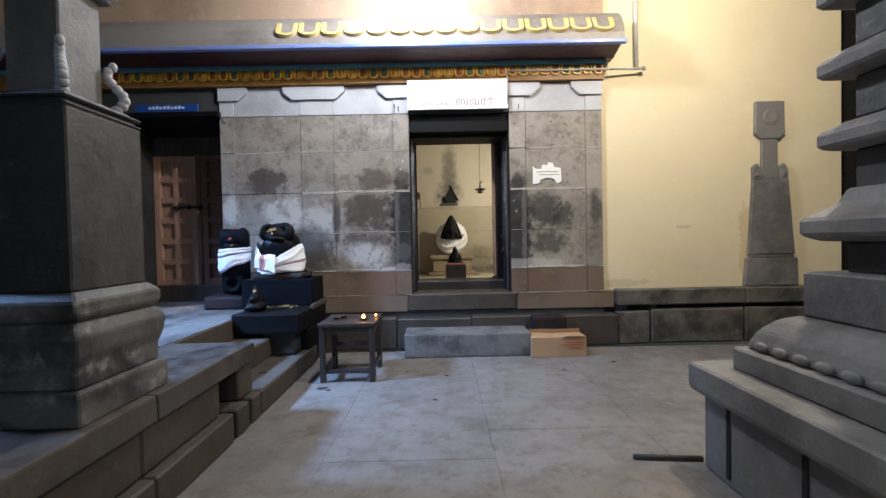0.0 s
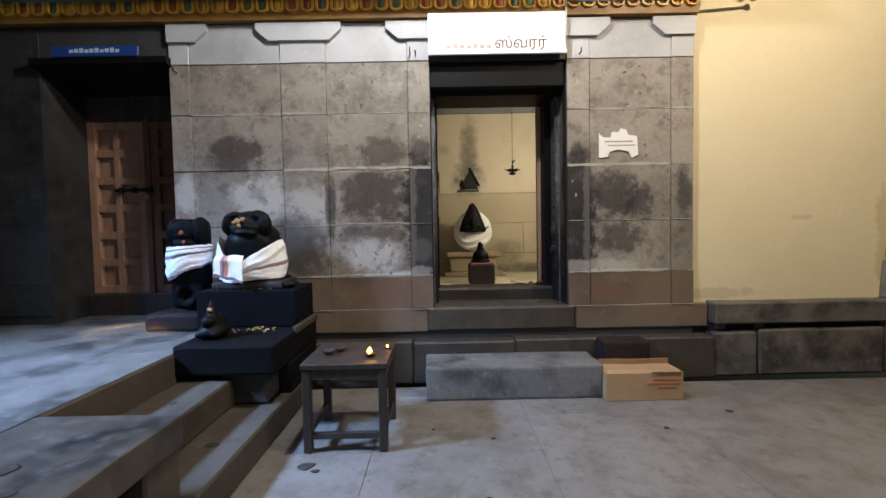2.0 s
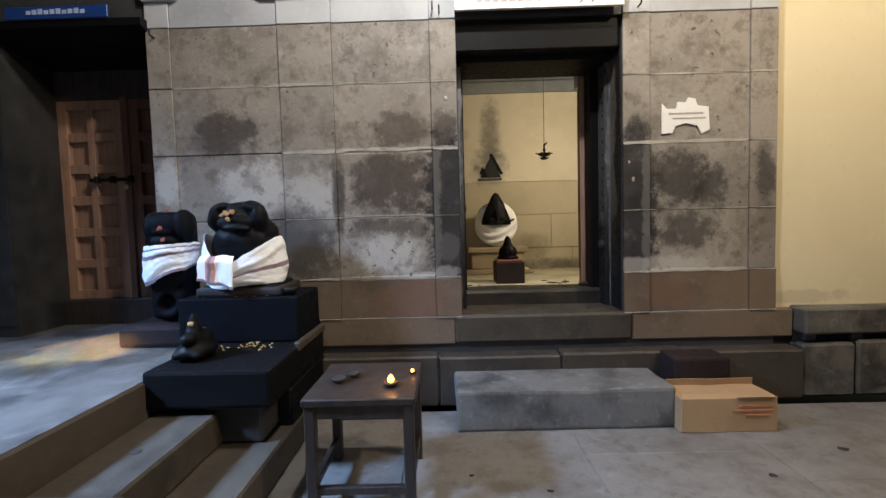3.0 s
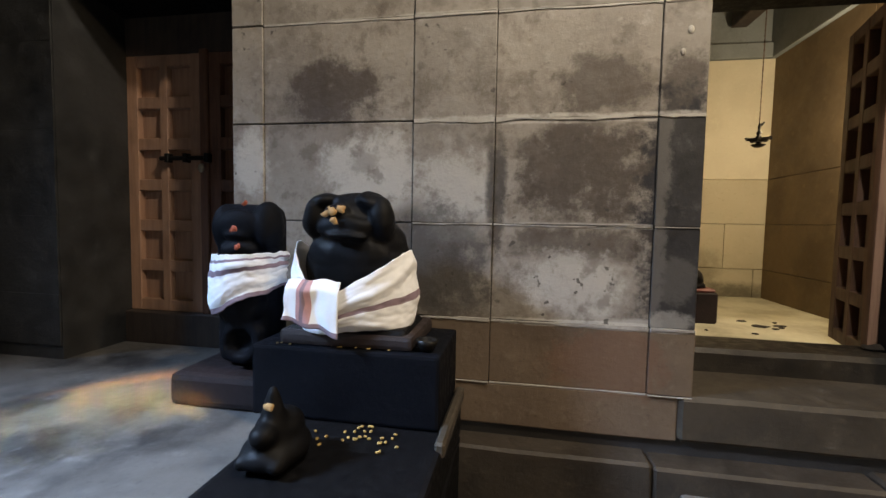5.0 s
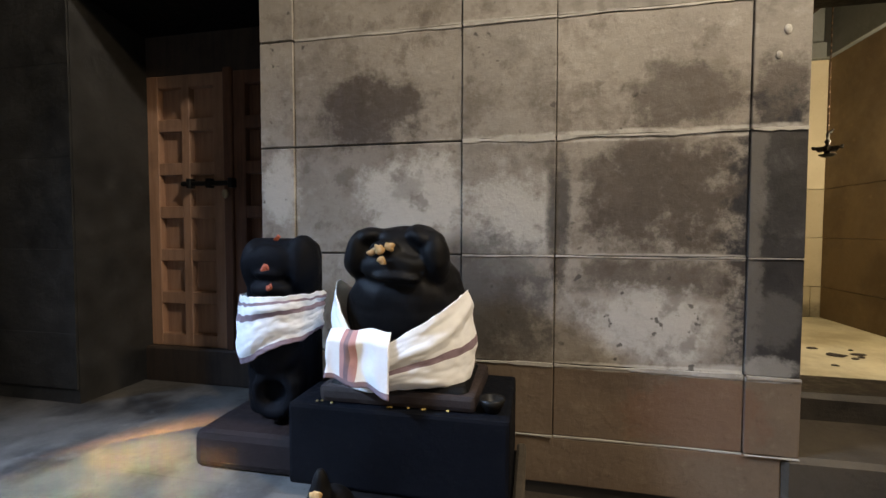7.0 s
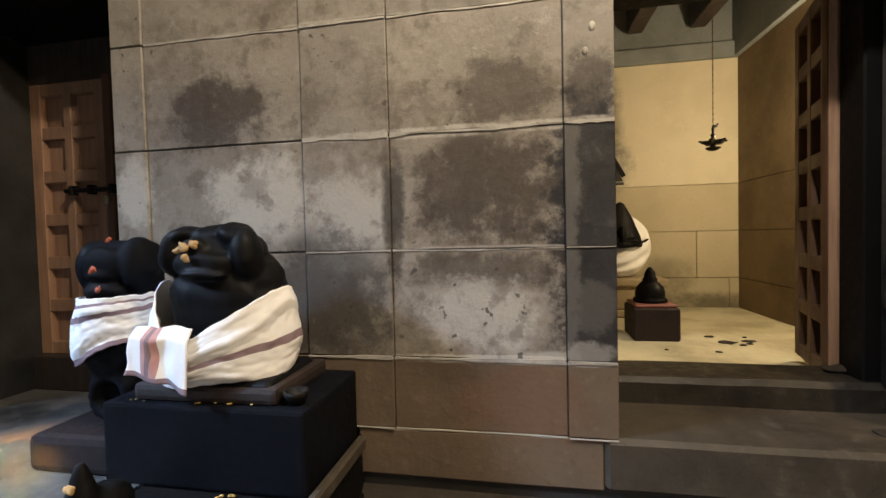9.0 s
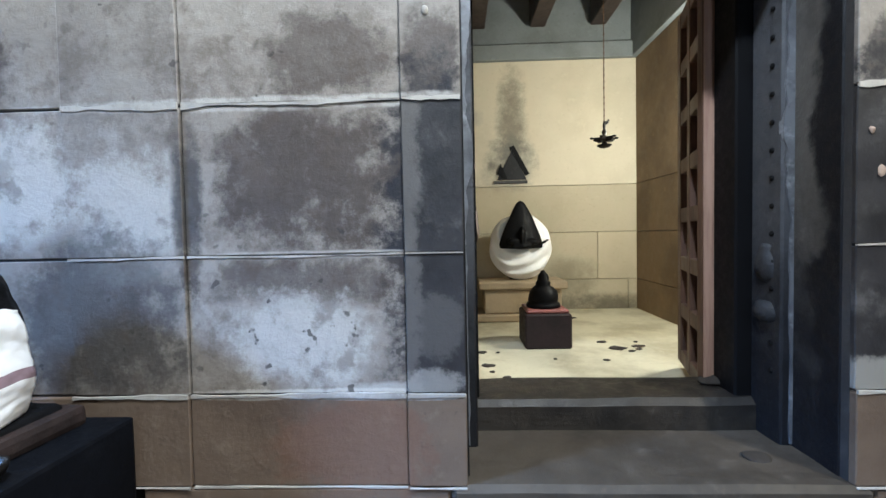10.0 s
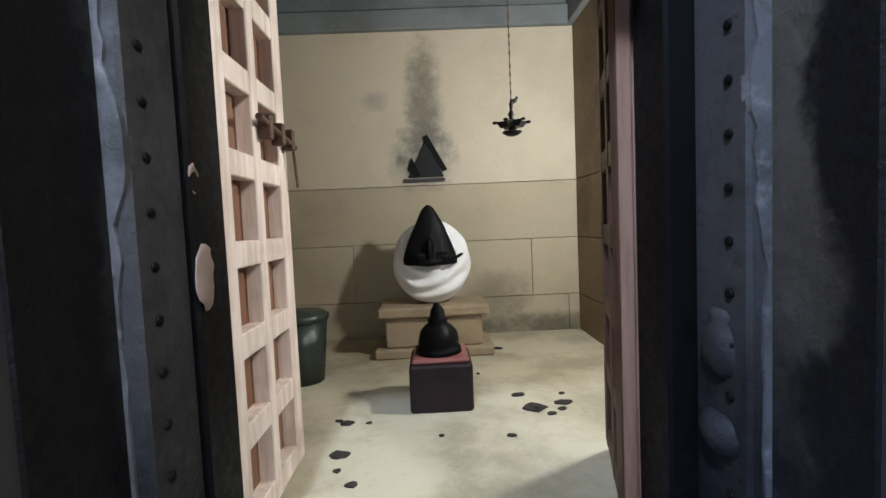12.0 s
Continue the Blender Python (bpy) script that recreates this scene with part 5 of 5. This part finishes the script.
part("cap", roughen(box(-0.15, 0.15, -0.15, 0.15, 0.25, 0.278, 0.01), 0.003, 6), M_REDTOP, bx, "red powdered cap")
bm = lathe([(0.125, 0.908), (0.122, 0.935), (0.105, 0.945), (0.112, 0.96), (0.108, 0.99), (0.098, 1.02), (0.075, 1.05), (0.05, 1.07), (0.055, 1.085), (0.042, 1.10), (0.035, 1.14), (0.012, 1.175)], 24, 0.305, 7.36)
bmesh.ops.translate(bm, vec=(0, 0, 0.052), verts=bm.verts)
tagged(part("statuette", roughen(bm, 0.006, 14), M_BLACKSTONE, smooth=True), "small shiny black stone figure on the block", "statue")
bucket = thing("bucket", (-0.575, 7.80, SZ), "dark green plastic bucket with a lid on the shrine floor", "bucket")
part("pail", lathe([(0.125, 0.0), (0.16, 0.40), (0.15, 0.40), (0.118, 0.015)], 24), M_BUCKET, bucket, smooth=True)
part("lid", lathe([(0.17, 0.40), (0.175, 0.43), (0.14, 0.455), (0.03, 0.465)], 24), M_BUCKET, bucket, smooth=True)
hl = thing("hanging_lamp", (0.738, 7.29, 2.145), "black iron star-shaped oil lamp hanging on a chain", "lamp")
star = bmesh.new()
out = [(0.085 if k % 2 == 0 else 0.05) for k in range(12)]
top = [star.verts.new((r * math.cos(k * math.pi / 6), r * math.sin(k * math.pi / 6), 0.03)) for k, r in enumerate(out)]
bot = [star.verts.new((0.7 * r * math.cos(k * math.pi / 6), 0.7 * r * math.sin(k * math.pi / 6), 0.0)) for k, r in enumerate(out)]
star.faces.new(top), star.faces.new(bot[::-1])
for k in range(12):
    star.faces.new((bot[k], bot[(k + 1) % 12], top[(k + 1) % 12], top[k]))
part("bowl", star, M_IRON, hl)
part("drip_cup", lathe([(0.008, -0.045), (0.03, -0.04), (0.052, -0.025), (0.05, -0.02), (0.02, -0.018), (0.018, 0.0)], 18), M_IRON, hl, smooth=True)
for k in range(6):
    a = k * math.pi / 3
    part("wick_spout", roughen(blob(bmesh.new(), 0.088 * math.cos(a), 0.088 * math.sin(a), 0.027, 0.014, 0.014, 0.008, u=8, v=6), 0.002, 30), M_IRON, hl)
part("finial", blob(blob(bmesh.new(), 0.012, 0, 0.135, 0.022, 0.009, 0.012, (0, -25, 0), 10, 8), 0.03, 0, 0.152, 0.008, 0.007, 0.008, u=8, v=6), M_IRON, hl, "small bird-shaped finial", True)
part("stem", lathe([(0.022, 0.03), (0.012, 0.05), (0.02, 0.07), (0.008, 0.09), (0.012, 0.12), (0.003, 0.15)], 12), M_IRON, hl, smooth=True)
lk = bmesh.new()
z = 0.14
while z < 1.80:
    blob(lk, 0, 0, z, 0.006 if int(z * 50) % 2 else 0.003, 0.003 if int(z * 50) % 2 else 0.006, 0.014, u=6, v=5)
    z += 0.022
part("chain", lk, M_RUSTIRON, hl, "thin iron chain")
sl = thing("shrine_lamp", (1.56, 7.0, 2.5), "small electric lamp holder on the shrine side wall", "lamp")
part("holder", lathe([(0.035, 0.0), (0.035, 0.02), (0.02, 0.03), (0.018, 0.07)], 16), M_IRON, sl, smooth=True).matrix_basis = pose(0, 0, 0, 0, -90, 0)
part("arm", tube(bmesh.new(), (-0.02, 0, 0.0), (-0.10, 0, 0.02), 0.007, 8), M_IRON, sl)
# droppings and dirt on the shrine floor
for k, (x, y, r) in enumerate(((0.79, 7.2, 0.05), (0.95, 7.25, 0.035), (0.93, 7.17, 0.02), (-0.17, 7.13, 0.03), (-0.14, 6.83, 0.035), (-0.13, 6.7, 0.015), (-0.05, 6.6, 0.02), (0.62, 6.92, 0.016), (0.75, 8.3, 0.03), (0.3, 6.95, 0.01), (0.98, 7.37, 0.014), (0.74, 7.38, 0.03), (0.86, 7.12, 0.018), (-0.22, 7.16, 0.016), (-0.06, 7.12, 0.012), (-0.19, 6.36, 0.05), (0.55, 7.75, 0.012))):
    bm = blob(bmesh.new(), x, y, SZ + 0.003, r * 1.3, r, 0.007, u=10, v=6)
    for v in bm.verts:
        v.co += Vector((noise.noise(v.co * 40), noise.noise(v.co * 40 + Vector((5, 5, 5))), 0)) * r * 0.6
    tagged(part("dirt_clump", bm, M_DEBRIS, smooth=True), "dark clump of dirt on the cream shrine floor", "dirt", "floor dirt")
bm = blob(bmesh.new(), 0.83, 6.14, 0.815, 0.06, 0.05, 0.02)
tagged(part("dirt_clump", roughen(bm, 0.012, 15), M_DEBRIS, smooth=True), "black rag lump on the shrine threshold", "dirt")
bm = blob(bmesh.new(), 0.76, 5.72, 0.672, 0.05, 0.04, 0.012)
tagged(part("dirt_clump", roughen(bm, 0.01, 15), M_DEBRIS, smooth=True), "black clump on the stone door step", "dirt")

# scraps and spots on the hall floor and steps
for k, (x, y, z, r) in enumerate(((-1.55, 3.95, 0.19, 0.03), (-1.05, 4.05, 0.0, 0.04), (-0.98, 4.0, 0.0, 0.02), (0.1, 4.35, 0.0, 0.012), (1.9, 4.7, 0.0, 0.02), (1.3, 4.45, 0.0, 0.016), (0.0, 3.7, 0.0, 0.014), (2.6, 4.2, 0.0, 0.022), (-0.3, 4.5, 0.0, 0.012), (-1.85, 4.1, 0.38, 0.02), (-2.5, 3.2, PZ, 0.03), (-1.75, 3.0, PZ, 0.035), (-1.6, 2.85, PZ, 0.02))):
    bm = blob(bmesh.new(), x, y, z + 0.002, r * 1.4, r, 0.004, u=10, v=6)
    for v in bm.verts:
        v.co += Vector((noise.noise(v.co * 40), noise.noise(v.co * 40 + Vector((5, 5, 5))), 0)) * r * 0.7
    tagged(part("dirt_clump", bm, M_DEBRIS, smooth=True), "small dark scrap of dirt on the hall stones", "dirt", "hall dirt")

# ---- pillar on the platform ----
PX, PY = -1.76, 2.18
pil2 = thing("stone_pillar", (PX, PY, PZ), "dark granite temple pillar with moulded base and narrow carved top", "pillar")


def pillar_part(name, levels, mat=M_PILLAR, label=""):
    bm = stack(levels, 0, 0)
    bmesh.ops.bevel(bm, geom=bm.edges[:], offset=0.008, segments=1, affect="EDGES")
    return part(name, roughen(bm, 0.003, 4), mat, pil2, label)


pillar_part("base_plinth", [(0.30, 0.0), (0.30, 0.13), (0.285, 0.15)], M_PILBASE)
pillar_part("base_mould", [(0.27, 0.15), (0.27, 0.24), (0.29, 0.30), (0.30, 0.38), (0.27, 0.44)], M_PILBASE)
pillar_part("base_cap", [(0.26, 0.44), (0.285, 0.47), (0.285, 0.53), (0.245, 0.57)], M_PILBASE)
pillar_part("shaft", [(0.235, 0.57), (0.235, 1.38), (0.20, 1.46)])
for k in (1.385, 1.42):
    pillar_part("shaft_ring", [(0.242, k), (0.242, k + 0.015)])
pillar_part("upper_shaft", [(0.125, 1.46), (0.125, 2.6)], M_STONE, "paler grey upper shaft")
for sx, sy in ((1, 1), (1, -1), (-1, 1), (-1, -1)):
    bm = bmesh.new()
    for q in range(9):
        a = q / 8
        blob(bm, sx * (0.165 + 0.025 * math.sin(a * 6.0)), sy * (0.165 + 0.025 * math.sin(a * 6.0)), 1.47 + 0.22 * a, 0.028 - 0.008 * a, 0.028 - 0.008 * a, 0.026, u=10, v=8)
    part("corner_leaf", bm, M_PAINTGREY, pil2, "carved corner leaf", True)
pillar_part("upper_block", [(0.16, 2.0), (0.2, 2.08), (0.2, 2.4), (0.16, 2.45)], M_STONE)
pillar_part("capital", [(0.2, 2.6), (0.3, 2.75), (0.3, 3.0), (0.42, 3.2), (0.42, 4.42)])

# ---- tiered stone tower ----
TX, TY = 2.34, 1.80
tw = thing("stone_lamp_tower", (TX, TY, 0), "grey granite tiered altar tower with lotus moulding, on the floor", "tower")


def tower_part(name, levels, mat=M_STONE, label="", b=0.012):
    bm = stack(levels, 0, 0)
    bmesh.ops.bevel(bm, geom=bm.edges[:], offset=b, segments=1, affect="EDGES")
    return part(name, roughen(bm, 0.004, 3), mat, tw, label)


tower_part("base", [(0.76, 0.0), (0.76, 0.43)])
for y in (0.54, 0.05):
    part("joint", box(-0.766, -0.74, y - 0.014, y + 0.014, 0.04, 0.43), M_GAPSHADE, tw, "black open joint")
tower_part("slab", [(0.80, 0.43), (0.82, 0.46), (0.82, 0.60)])
tower_part("slab", [(0.66, 0.60), (0.66, 0.725)])
tower_part("lotus", [(0.61, 0.725), (0.61, 0.76), (0.58, 0.83), (0.52, 0.895), (0.46, 0.92)], label="lotus moulding")
for k in range(9):
    for sx, sy, rz in ((-1, 0, 0), (0, 1, 90)):
        o = -0.5 + k * 0.125
        bm = blob(bmesh.new(), (-0.615 if sx else o), (o if sx else 0.615), 0.752, 0.016 if sx else 0.05, 0.05 if sx else 0.016, 0.026, u=10, v=8)
        part("petal", bm, M_STONE, tw, smooth=True)
tower_part("block", [(0.445, 0.92), (0.445, 1.15)])
# recess and necks coloured dark for the shade under the eaves
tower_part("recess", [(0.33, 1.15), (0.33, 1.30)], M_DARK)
tower_part("eave", [(0.40, 1.30), (0.457, 1.33), (0.457, 1.41), (0.36, 1.475), (0.33, 1.55)])
for z0 in (1.73, 2.07, 2.41, 2.75):
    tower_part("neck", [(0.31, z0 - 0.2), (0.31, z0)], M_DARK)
    tower_part("eave", [(0.36, z0), (0.41, z0 + 0.02), (0.41, z0 + 0.09), (0.33, z0 + 0.14)])
tower_part("finial", [(0.31, 2.89), (0.3, 3.1), (0.1, 3.4)])

# ---- floor slabs ----
cols = [-1.36, -0.68, 0.385, 1.45, 2.55, 3.65, 4.75, 5.85, 6.95, 8.0]
for j, (a, b) in enumerate(zip(cols, cols[1:])):
    ys, k = -3.6 + (0.4 * j) % 1, 0
    while ys < 5.33:
        ye = min(ys + (1.9, 2.4, 1.6)[(k + j) % 3], 5.345)
        p = part("flagstone", roughen(box(a + 0.002, b - 0.002, ys + 0.001, ye - 0.001, -0.1, random.uniform(-0.0015, 0.0), 0.003), 0.0015, 2), M_FLOOR, floor)
        ys = ye
        k += 1
